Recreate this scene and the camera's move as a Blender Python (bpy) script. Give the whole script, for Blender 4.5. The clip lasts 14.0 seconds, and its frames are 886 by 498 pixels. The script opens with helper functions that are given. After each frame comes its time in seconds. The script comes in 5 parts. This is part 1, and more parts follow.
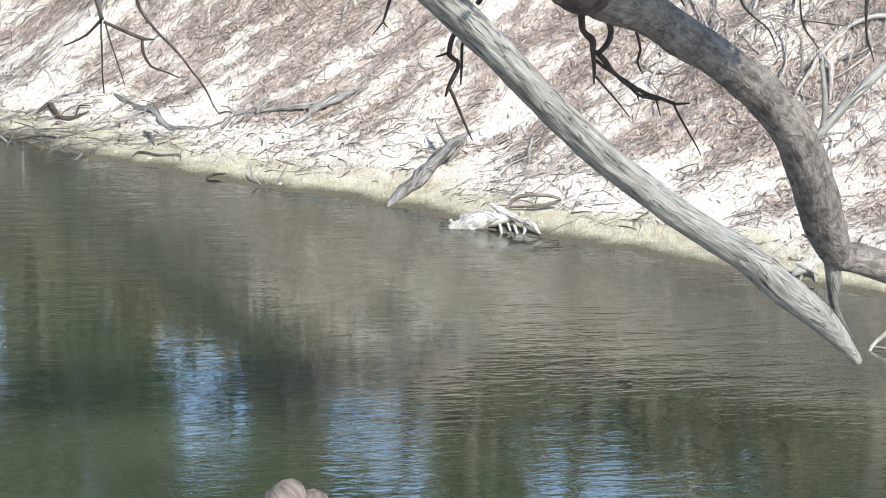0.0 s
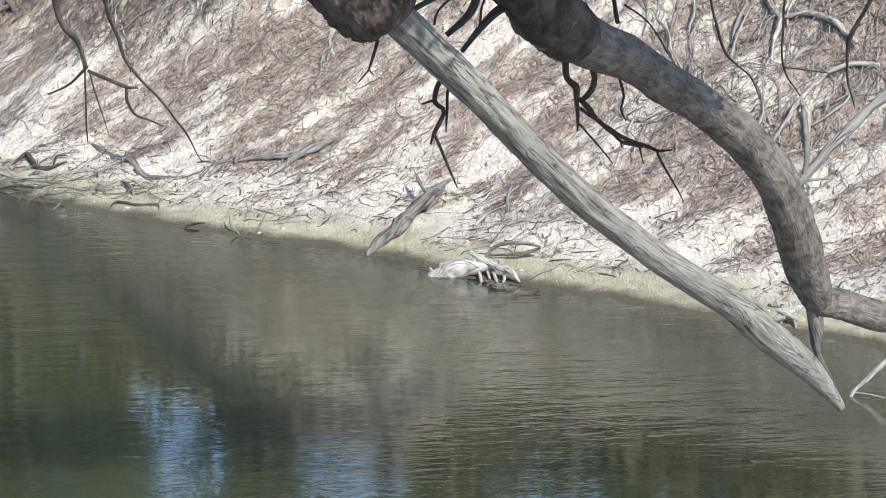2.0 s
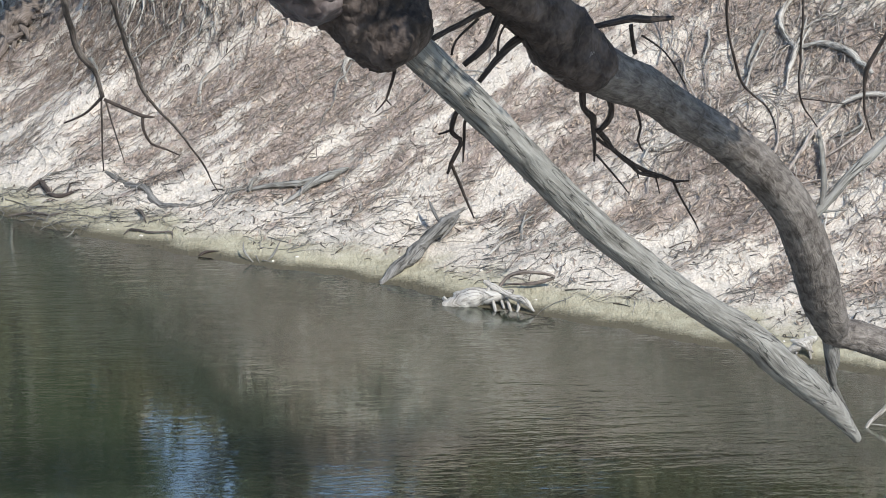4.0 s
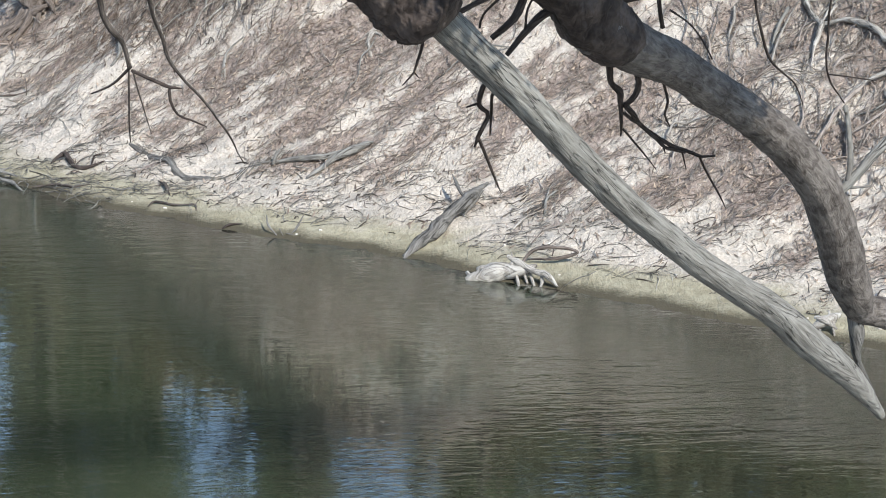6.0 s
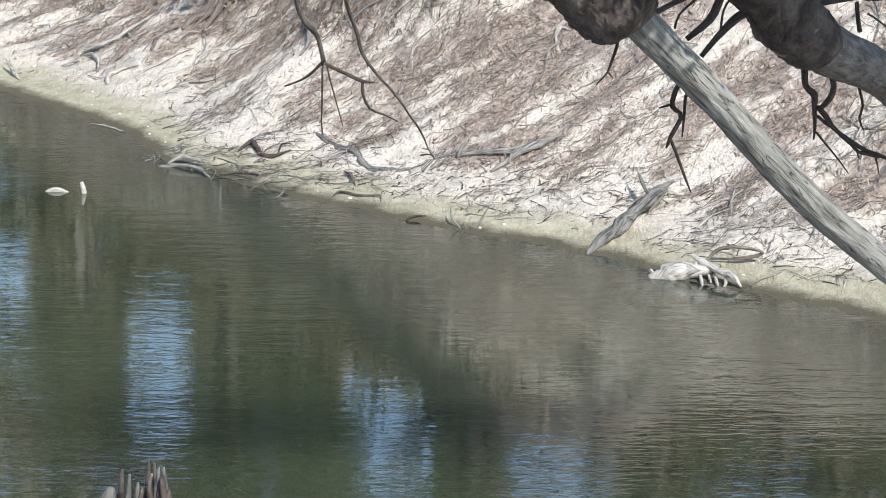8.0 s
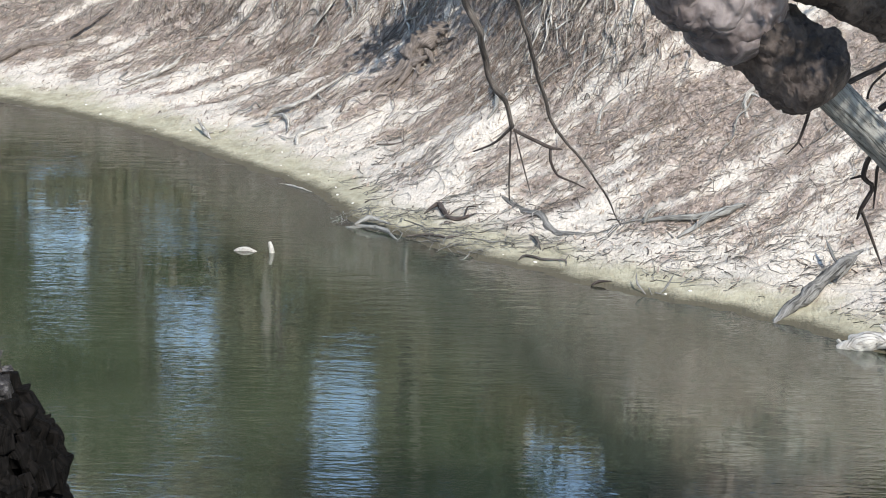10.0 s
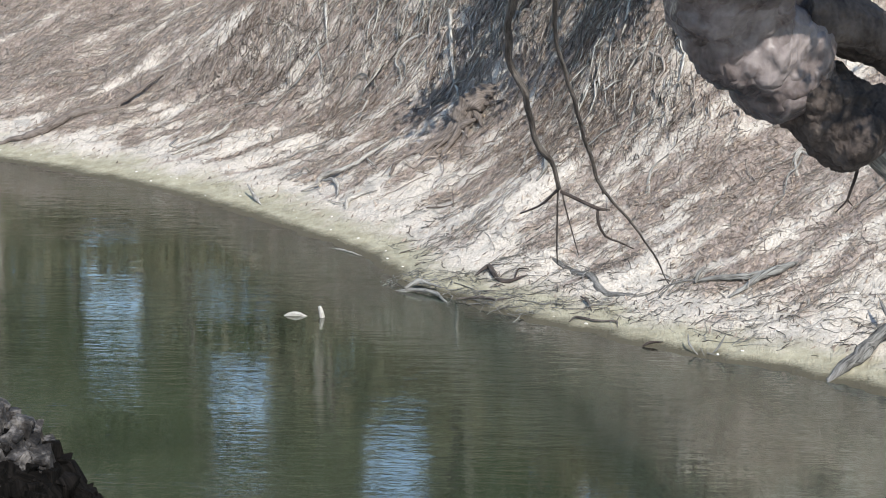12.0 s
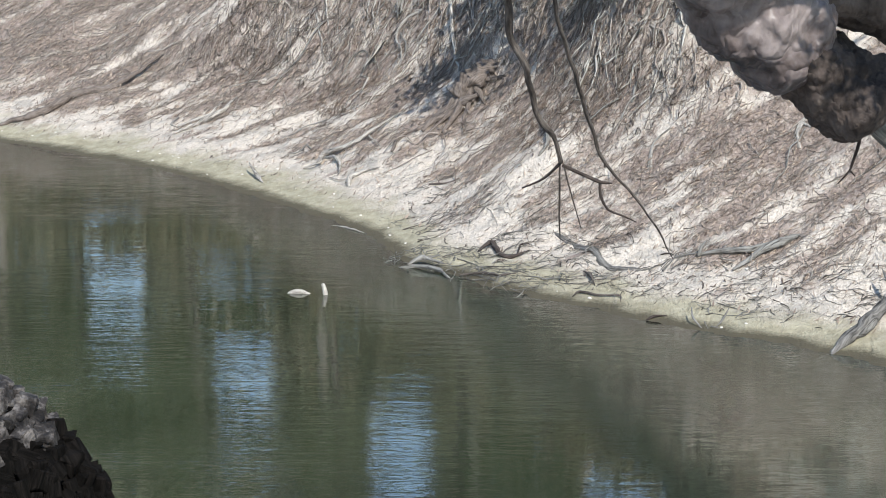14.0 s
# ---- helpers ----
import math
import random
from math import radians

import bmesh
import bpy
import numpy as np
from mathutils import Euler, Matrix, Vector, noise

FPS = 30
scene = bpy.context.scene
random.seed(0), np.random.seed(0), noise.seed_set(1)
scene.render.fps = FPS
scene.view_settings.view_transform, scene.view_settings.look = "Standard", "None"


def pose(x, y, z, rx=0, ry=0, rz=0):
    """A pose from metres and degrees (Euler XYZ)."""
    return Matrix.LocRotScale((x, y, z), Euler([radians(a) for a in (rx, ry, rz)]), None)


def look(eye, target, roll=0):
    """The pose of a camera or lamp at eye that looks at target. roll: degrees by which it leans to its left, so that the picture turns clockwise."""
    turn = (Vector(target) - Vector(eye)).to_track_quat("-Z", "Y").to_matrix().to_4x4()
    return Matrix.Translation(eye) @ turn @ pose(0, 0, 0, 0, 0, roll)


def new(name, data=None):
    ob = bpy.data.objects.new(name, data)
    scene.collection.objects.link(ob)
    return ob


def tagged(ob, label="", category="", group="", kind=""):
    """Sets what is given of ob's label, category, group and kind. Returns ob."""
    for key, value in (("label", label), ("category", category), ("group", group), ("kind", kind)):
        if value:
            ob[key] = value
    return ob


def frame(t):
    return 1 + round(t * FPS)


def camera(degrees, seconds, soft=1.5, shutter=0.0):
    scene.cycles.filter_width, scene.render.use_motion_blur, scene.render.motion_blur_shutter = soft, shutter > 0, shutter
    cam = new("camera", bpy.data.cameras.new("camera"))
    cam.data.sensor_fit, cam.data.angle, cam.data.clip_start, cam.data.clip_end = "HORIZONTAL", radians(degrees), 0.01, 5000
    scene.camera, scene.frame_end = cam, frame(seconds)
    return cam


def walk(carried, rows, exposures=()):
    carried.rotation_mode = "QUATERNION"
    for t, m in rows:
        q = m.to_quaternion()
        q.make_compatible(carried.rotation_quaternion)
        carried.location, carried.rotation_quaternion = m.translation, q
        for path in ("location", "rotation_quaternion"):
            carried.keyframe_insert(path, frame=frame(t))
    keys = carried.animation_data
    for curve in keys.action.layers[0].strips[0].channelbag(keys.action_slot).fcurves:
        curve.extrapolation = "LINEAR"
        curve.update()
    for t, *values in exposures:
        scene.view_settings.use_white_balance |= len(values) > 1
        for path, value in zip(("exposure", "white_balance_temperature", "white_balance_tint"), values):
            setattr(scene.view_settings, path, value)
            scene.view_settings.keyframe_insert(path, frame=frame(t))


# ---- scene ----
cam = camera(22.0, 14.0, soft=1.0)


def aim(x, y, z, yaw, pitch, roll):
    """The hand-held camera on the near bank, turned to the left, up and rolled."""
    return pose(x, y, z, 90 + pitch, 0, yaw) @ pose(0, 0, 0, 0, 0, roll)


# seconds, place, turn to the left, tilt, roll in degrees
TURNS = [
    (0, 0.23, -0.03, 12.00, -3.15, -17.05, -0.59),
    (0.5, 0.19, -0.03, 12.03, -3.44, -16.73, -0.19),
    (1, 0.12, -0.03, 12.03, -3.70, -16.39, -0.30),
    (1.5, 0.12, -0.07, 12.00, -3.83, -16.03, -0.45),
    (2, 0.05, -0.05, 11.97, -3.95, -15.79, -0.59),
    (2.5, 0.03, -0.03, 11.97, -3.94, -15.62, -0.46),
    (3, 0.01, -0.01, 11.99, -3.85, -15.42, -0.61),
    (5.3, -0.04, 0.03, 11.99, -3.44, -14.96, -0.24),
    (5.5, -0.05, 0.03, 11.99, -3.34, -15.13, -0.35),
    (6, -0.09, -0.00, 11.96, -3.17, -15.70, -0.18),
    (6.5, -0.14, 0.00, 11.95, -2.74, -16.18, -0.06),
    (7, -0.15, 0.03, 11.98, -1.33, -16.33, -0.27),
    (7.5, -0.18, -0.00, 12.01, -0.17, -16.15, -0.05),
    (8, -0.24, 0.01, 12.05, 1.41, -15.94, 0.01),
    (8.5, -0.27, 0.02, 12.07, 3.27, -15.72, -0.32),
    (9, -0.29, -0.02, 12.10, 4.59, -15.40, -0.49),
    (9.2, -0.29, -0.02, 12.11, 4.96, -15.27, -0.39),
    (11.3, -0.21, 0.19, 12.10, 7.50, -13.01, -0.90),
    (11.5, -0.21, 0.18, 12.10, 7.57, -12.94, -1.07),
    (12, -0.21, 0.18, 12.08, 7.55, -12.81, -1.28),
    (12.5, -0.22, 0.20, 12.07, 7.50, -12.76, -1.32),
    (13, -0.22, 0.20, 12.06, 7.49, -12.86, -1.46),
    (13.5, -0.21, 0.19, 12.06, 7.55, -13.16, -1.84),
    (14, -0.21, 0.20, 12.05, 7.64, -13.38, -1.91),
]
LIGHTNESS = [(0, 1.20), (1.0, 1.0), (2.0, 0.80), (3.2, 0.66), (5.4, 0.56), (6.5, 0.66), (7.5, 0.80), (9.2, 0.83), (11.3, 0.68), (14, 0.63)]
walk(cam, [(t, aim(*turn)) for t, *turn in TURNS], LIGHTNESS)

# ---- light ----
SUN_FROM = Vector((0.36, -0.68, 0.70)).normalized()
world = bpy.data.worlds.new("sky")
scene.world = world
world.use_nodes = True
wn = world.node_tree.nodes
sky = wn.new("ShaderNodeTexSky")
sky.sky_type = "NISHITA"
sky.sun_disc = False
sky.sun_elevation = math.asin(SUN_FROM.z)
sky.sun_rotation = math.atan2(SUN_FROM.x, SUN_FROM.y)
sky.air_density, sky.dust_density, sky.ozone_density = 1.25, 0.1, 1.2
world.node_tree.links.new(sky.outputs[0], wn["Background"].inputs[0])
wn["Background"].inputs[1].default_value = 0.15
sun_data = bpy.data.lights.new("sun", "SUN")
sun_data.energy, sun_data.angle, sun_data.color = 4.0, radians(0.53), (1.0, 0.965, 0.895)
sun = new("sun", sun_data)
sun.matrix_world = look(SUN_FROM * 50, (0, 0, 0))


# ---- materials ----
def material(name):
    m = bpy.data.materials.new(name)
    m.use_nodes = True
    return m, m.node_tree.nodes, m.node_tree.links, m.node_tree.nodes["Principled BSDF"]


def ramp(nodes, stops):
    r = nodes.new("ShaderNodeValToRGB")
    e = r.color_ramp.elements
    while len(e) < len(stops):
        e.new(0.5)
    for el, (p, c) in zip(e, stops):
        el.position, el.color = p, (*c, 1) if len(c) == 3 else c
    return r


def grain(nodes, links, vector, scale, detail=5, rough=0.6, stretch=(1, 1, 1), turn=(0, 0, 0), warp=0.0):
    mp = nodes.new("ShaderNodeMapping")
    mp.inputs["Scale"].default_value, mp.inputs["Rotation"].default_value = stretch, turn
    links.new(vector, mp.inputs[0])
    n = nodes.new("ShaderNodeTexNoise")
    n.inputs["Scale"].default_value, n.inputs["Detail"].default_value = scale, detail
    n.inputs["Roughness"].default_value, n.inputs["Distortion"].default_value = rough, warp
    links.new(mp.outputs[0], n.inputs["Vector"])
    return n.outputs["Fac"]


def math_node(nodes, links, op, a, b=0.0, clamp=False):
    n = nodes.new("ShaderNodeMath")
    n.operation, n.use_clamp = op, clamp
    for i, v in enumerate((a, b)):
        if isinstance(v, (int, float)):
            n.inputs[i].default_value = v
        else:
            links.new(v, n.inputs[i])
    return n.outputs[0]


def mix(nodes, links, fac, a, b):
    n = nodes.new("ShaderNodeMix")
    n.data_type = "RGBA"
    for i, v in ((0, fac), (6, a), (7, b)):
        if isinstance(v, (int, float)):
            n.inputs[i].default_value = v
        elif isinstance(v, tuple):
            n.inputs[i].default_value = (*v, 1)
        else:
            links.new(v, n.inputs[i])
    return n.outputs[2]


def bump(nodes, links, bsdf, height, strength, distance):
    b = nodes.new("ShaderNodeBump")
    b.inputs["Strength"].default_value, b.inputs["Distance"].default_value = strength, distance
    links.new(height, b.inputs["Height"])
    links.new(b.outputs[0], bsdf.inputs["Normal"])


def earth_material():
    m, n, l, b = material("river_bank_earth")
    geo = n.new("ShaderNodeNewGeometry")
    pos = geo.outputs["Position"]
    sep = n.new("ShaderNodeSeparateXYZ")
    l.new(pos, sep.inputs[0])
    big = grain(n, l, pos, 0.45, 4)
    streak = grain(n, l, pos, 1.15, 6, 0.62, (1.0, 0.36, 1.0), (0, 0, radians(-32)), 0.3)
    # strands of straw and bark that lie along the wash of the floods
    strand = grain(n, l, pos, 7.5, 5, 0.6, (1.0, 0.22, 1.0), (0, 0, radians(-32)), 0.5)
    fine = grain(n, l, pos, 16, 6, 0.7)
    specks = grain(n, l, pos, 60, 3, 0.6)
    sand = ramp(n, [(0.27, (0.30, 0.255, 0.205)), (0.46, (0.61, 0.54, 0.46)), (0.72, (0.78, 0.72, 0.645))])
    l.new(fine, sand.inputs[0])
    litter = ramp(n, [(0.38, (0.065, 0.05, 0.041)), (0.5, (0.29, 0.235, 0.202)), (0.62, (0.58, 0.505, 0.445))])
    l.new(math_node(n, l, "ADD", math_node(n, l, "ADD", math_node(n, l, "MULTIPLY", fine, 0.3), math_node(n, l, "MULTIPLY", strand, 0.45)), math_node(n, l, "MULTIPLY", specks, 0.25)), litter.inputs[0])
    red = mix(n, l, math_node(n, l, "MULTIPLY", big, 0.35), litter.outputs[0], (0.36, 0.255, 0.20))
    # where dead bark and leaf lie on the sand: the same streaks in which the flakes and twigs gather
    streaks = n.new("ShaderNodeAttribute")
    streaks.attribute_name = "cover"
    rise = math_node(n, l, "MULTIPLY", math_node(n, l, "SUBTRACT", sep.outputs[2], 0.9, True), 0.05, True)
    ragged = math_node(n, l, "MULTIPLY", math_node(n, l, "SUBTRACT", math_node(n, l, "ADD", math_node(n, l, "MULTIPLY", fine, 0.7), math_node(n, l, "ADD", math_node(n, l, "MULTIPLY", strand, 0.9), math_node(n, l, "MULTIPLY", streak, 0.5))), 1.05), 1.15)
    cover = math_node(n, l, "ADD", math_node(n, l, "ADD", math_node(n, l, "MULTIPLY", streaks.outputs["Fac"], 0.55), rise), ragged)
    cr = ramp(n, [(0.0, (0.03, 0.03, 0.03)), (0.08, (0.4, 0.4, 0.4)), (0.22, (1, 1, 1))])
    l.new(cover, cr.inputs[0])
    # grey dried silt in ragged patches on the lower sand
    silt = ramp(n, [(0.50, (0, 0, 0)), (0.60, (0.5, 0.5, 0.5))])
    l.new(grain(n, l, pos, 1.5, 6, 0.66, (0.7, 1.0, 1.6), (0, 0, radians(-40)), 0.6), silt.inputs[0])
    low = ramp(n, [(0.5, (1, 1, 1)), (0.95, (0, 0, 0))])
    l.new(math_node(n, l, "MULTIPLY", sep.outputs[2], 0.6), low.inputs[0])
    sandy = mix(n, l, math_node(n, l, "MULTIPLY", silt.outputs[0], low.outputs[0]), sand.outputs[0], (0.33, 0.31, 0.275))
    dry = mix(n, l, cr.outputs[0], sandy, red)
    # olive mud just above the water
    mud = ramp(n, [(0.3, (0.29, 0.262, 0.18)), (0.7, (0.49, 0.452, 0.335))])
    l.new(grain(n, l, pos, 3.5, 6, 0.65), mud.inputs[0])
    level = math_node(n, l, "ADD", sep.outputs[2], math_node(n, l, "MULTIPLY", math_node(n, l, "SUBTRACT", grain(n, l, pos, 1.2, 5), 0.5), 0.5))
    wet = ramp(n, [(0.16, (1, 1, 1)), (0.36, (0, 0, 0))])
    l.new(level, wet.inputs[0])
    soaked = ramp(n, [(0.035, (1, 1, 1)), (0.09, (0, 0, 0))])
    l.new(math_node(n, l, "ADD", sep.outputs[2], math_node(n, l, "MULTIPLY", math_node(n, l, "SUBTRACT", fine, 0.5), 0.08)), soaked.inputs[0])
    shore = mix(n, l, soaked.outputs[0], mud.outputs[0], (0.105, 0.092, 0.062))
    l.new(mix(n, l, wet.outputs[0], dry, shore), b.inputs["Base Color"])
    b.inputs["Roughness"].default_value = 0.92
    b.inputs["Specular IOR Level"].default_value = 0.25
    bump(n, l, b, math_node(n, l, "ADD", math_node(n, l, "ADD", fine, math_node(n, l, "MULTIPLY", strand, 0.9)), math_node(n, l, "MULTIPLY", streak, 1.5)), 0.9, 0.08)
    return m


def water_material():
    m, n, l, b = material("river_water")
    pos = n.new("ShaderNodeNewGeometry").outputs["Position"]
    murk = ramp(n, [(0.3, (0.025, 0.031, 0.0175)), (0.7, (0.043, 0.052, 0.030))])
    l.new(grain(n, l, pos, 0.22, 3), murk.inputs[0])
    l.new(murk.outputs[0], b.inputs["Base Color"])
    b.inputs["Roughness"].default_value = 0.012
    b.inputs["IOR"].default_value = 3.1
    # light spreads in the murk
    b.subsurface_method = "BURLEY"
    b.inputs["Subsurface Weight"].default_value = 1.0
    b.inputs["Subsurface Radius"].default_value = (1.0, 1.0, 0.9)
    b.inputs["Subsurface Scale"].default_value = 5.0
    wave = grain(n, l, pos, 2.2, 2, 0.5, (0.32, 1.35, 1.0), (0, 0, radians(4)), 0.3)
    ripple = grain(n, l, pos, 7.0, 2, 0.5, (0.4, 1.7, 1.0), (0, 0, radians(-6)), 0.3)
    calm = ramp(n, [(0.40, (0.25, 0.25, 0.25)), (0.62, (1, 1, 1))])
    l.new(grain(n, l, pos, 0.16, 2), calm.inputs[0])
    h = math_node(n, l, "MULTIPLY", math_node(n, l, "ADD", wave, math_node(n, l, "MULTIPLY", ripple, 0.5)), calm.outputs[0])
    bump(n, l, b, h, 0.55, 0.018)
    return m


def wood_material(name, dark, mid, pale, scale=1.0, blotch=None, strength=0.8, rough=0.85, along=0.13, shine=0.3, cracks=0.0):
    """Bark or bare dead wood, with its grain along the limb (UV: round, along, in metres)."""
    m, n, l, b = material(name)
    uv = n.new("ShaderNodeUVMap").outputs[0]
    pos = n.new("ShaderNodeNewGeometry").outputs["Position"]
    furrow = grain(n, l, uv, 14 * scale, 5, 0.62, (1.0, along, 1.0), (0, 0, 0), 0.7)
    fibre = grain(n, l, uv, 70 * scale, 3, 0.6, (1.0, 0.06, 1.0))
    patch = grain(n, l, pos, 1.7, 4, 0.6)
    tone = math_node(n, l, "ADD", math_node(n, l, "MULTIPLY", furrow, 0.6), math_node(n, l, "ADD", math_node(n, l, "MULTIPLY", fibre, 0.2), math_node(n, l, "MULTIPLY", patch, 0.25)))
    r = ramp(n, [(0.41, dark), (0.52, mid), (0.66, pale)])
    l.new(tone, r.inputs[0])
    col = r.outputs[0]
    if blotch:
        br = ramp(n, [(0.5, (0, 0, 0)), (0.58, (1, 1, 1))])
        l.new(grain(n, l, pos, 2.6, 3, 0.5, (1, 1, 1), (0, 0, 0), 0.8), br.inputs[0])
        col = mix(n, l, br.outputs[0], col, blotch)
    if cracks:
        split = grain(n, l, uv, 7.5, 3, 0.5, (1.0, 0.07, 1.0), (0, 0, 0), 0.3)
        gap = math_node(n, l, "ABSOLUTE", math_node(n, l, "SUBTRACT", split, 0.5))
        cr = ramp(n, [(0.002, (1, 1, 1)), (0.011, (0, 0, 0))])
        l.new(gap, cr.inputs[0])
        col = mix(n, l, math_node(n, l, "MULTIPLY", cr.outputs[0], cracks), col, tuple(0.25 * c for c in dark))
        furrow = math_node(n, l, "SUBTRACT", furrow, math_node(n, l, "MULTIPLY", cr.outputs[0], 0.6))
    l.new(col, b.inputs["Base Color"])
    b.inputs["Roughness"].default_value = rough
    b.inputs["Specular IOR Level"].default_value = shine
    bump(n, l, b, math_node(n, l, "ADD", furrow, math_node(n, l, "MULTIPLY", fibre, 0.3)), strength, 0.04)
    return m


def lumpy_material(name, dark, mid, pale, scale, strength, depth, rough=0.8):
    """Bark that swells in lumps and folds with no grain along it."""
    m, n, l, b = material(name)
    pos = n.new("ShaderNodeNewGeometry").outputs["Position"]
    blotch = grain(n, l, pos, scale, 3, 0.5, (1, 1, 1), (0, 0, 0), 0.4)
    fold = grain(n, l, pos, scale * 2.2, 2, 0.45, (1.0, 1.0, 0.6), (0.5, 0.6, 0), 0.5)
    fine = grain(n, l, pos, scale * 9, 3, 0.5)
    tone = math_node(n, l, "ADD", math_node(n, l, "MULTIPLY", blotch, 0.5), math_node(n, l, "ADD", math_node(n, l, "MULTIPLY", fold, 0.3), math_node(n, l, "MULTIPLY", fine, 0.2)))
    r = ramp(n, [(0.40, dark), (0.50, mid), (0.62, pale)])
    l.new(tone, r.inputs[0])
    l.new(r.outputs[0], b.inputs["Base Color"])
    b.inputs["Roughness"].default_value = rough
    b.inputs["Specular IOR Level"].default_value = 0.3
    crease = math_node(n, l, "ABSOLUTE", math_node(n, l, "SUBTRACT", fold, 0.5))
    bump(n, l, b, math_node(n, l, "ADD", math_node(n, l, "MULTIPLY", crease, 2.0), math_node(n, l, "MULTIPLY", fine, 0.12)), strength, depth)
    return m


def leaf_material(name, a, c):
    m, n, l, b = material(name)
    info = n.new("ShaderNodeNewGeometry")
    r = ramp(n, [(0, a), (1, c)])
    l.new(info.outputs["Random Per Island"], r.inputs[0])
    l.new(r.outputs[0], b.inputs["Base Color"])
    b.inputs["Roughness"].default_value = 0.55
    return m


EARTH = earth_material()
WATER = water_material()
GREY_WOOD = wood_material("weathered_grey_wood", (0.12, 0.113, 0.102), (0.215, 0.208, 0.19), (0.31, 0.303, 0.28), 1.0, None, 0.9, 0.85, 0.10, 0.3, 0.8)
DARK_WOOD = wood_material("dark_weathered_wood", (0.045, 0.043, 0.04), (0.145, 0.138, 0.128), (0.27, 0.262, 0.245), 1.2, None, 0.9, 0.85, 0.13, 0.3, 0.8)
GUM_BARK = wood_material("gum_bark", (0.048, 0.040, 0.035), (0.122, 0.107, 0.096), (0.22, 0.198, 0.18), 0.7, None, 1.0, 0.85, 0.55)
SMOOTH_BARK = lumpy_material("smooth_gum_bark", (0.045, 0.034, 0.031), (0.115, 0.092, 0.088), (0.23, 0.197, 0.193), 1.5, 0.8, 0.12, 0.42)
BURL_BARK = lumpy_material("dark_burl_bark", (0.024, 0.018, 0.0155), (0.062, 0.048, 0.042), (0.115, 0.092, 0.08), 2.4, 0.7, 0.08)
TWIG_BARK = wood_material("dark_twig_bark", (0.025, 0.018, 0.015), (0.05, 0.039, 0.034), (0.10, 0.08, 0.07), 2.0)
TWIG_GREY = wood_material("grey_brown_twig_bark", (0.035, 0.029, 0.025), (0.085, 0.071, 0.062), (0.17, 0.147, 0.13), 2.0)
BRANCH_BARK = wood_material("grey_brown_bark", (0.06, 0.048, 0.04), (0.14, 0.115, 0.10), (0.24, 0.205, 0.18), 2.0)
BLEACHED = wood_material("bleached_wood", (0.12, 0.105, 0.09), (0.36, 0.335, 0.30), (0.56, 0.535, 0.49), 1.5, None, 0.9, 0.85, 0.13, 0.3, 0.7)
ROOT_WOOD = wood_material("dry_root_wood", (0.12, 0.098, 0.084), (0.29, 0.25, 0.22), (0.47, 0.42, 0.375), 2.0)
LEAF = leaf_material("gum_leaf", (0.035, 0.055, 0.022), (0.10, 0.12, 0.055))


# ---- building helpers ----
def mesh_of(name, verts, faces, mat, uvs=None, smooth=True):
    me = bpy.data.meshes.new(name)
    me.from_pydata(verts, [], faces)
    me.materials.append(mat)
    if smooth:
        me.polygons.foreach_set("use_smooth", [True] * len(me.polygons))
    if uvs is not None:
        layer = me.uv_layers.new(name="UVMap")
        idx = np.empty(len(me.loops), dtype=np.int32)
        me.loops.foreach_get("vertex_index", idx)
        layer.data.foreach_set("uv", np.asarray(uvs, dtype=np.float32)[idx].ravel())
    me.update()
    return me


def smooth_path(points, step):
    """Points (x, y, z, radius) joined by a smooth line, at even steps."""
    p = np.array(points, float)
    p = np.vstack([2 * p[0] - p[1], p, 2 * p[-1] - p[-2]])
    out = []
    for i in range(1, len(p) - 2):
        a, b, c, d = p[i - 1 : i + 3]
        n = max(1, int(np.linalg.norm(c[:3] - b[:3]) / step))
        for k in range(n):
            t = k / n
            out.append(0.5 * (2 * b + (c - a) * t + (2 * a - 5 * b + 4 * c - d) * t * t + (3 * b - a - 3 * c + d) * t**3))
    out.append(p[-2])
    out = np.array(out)
    out[:, 3] = np.maximum(out[:, 3], 0.002)
    return out


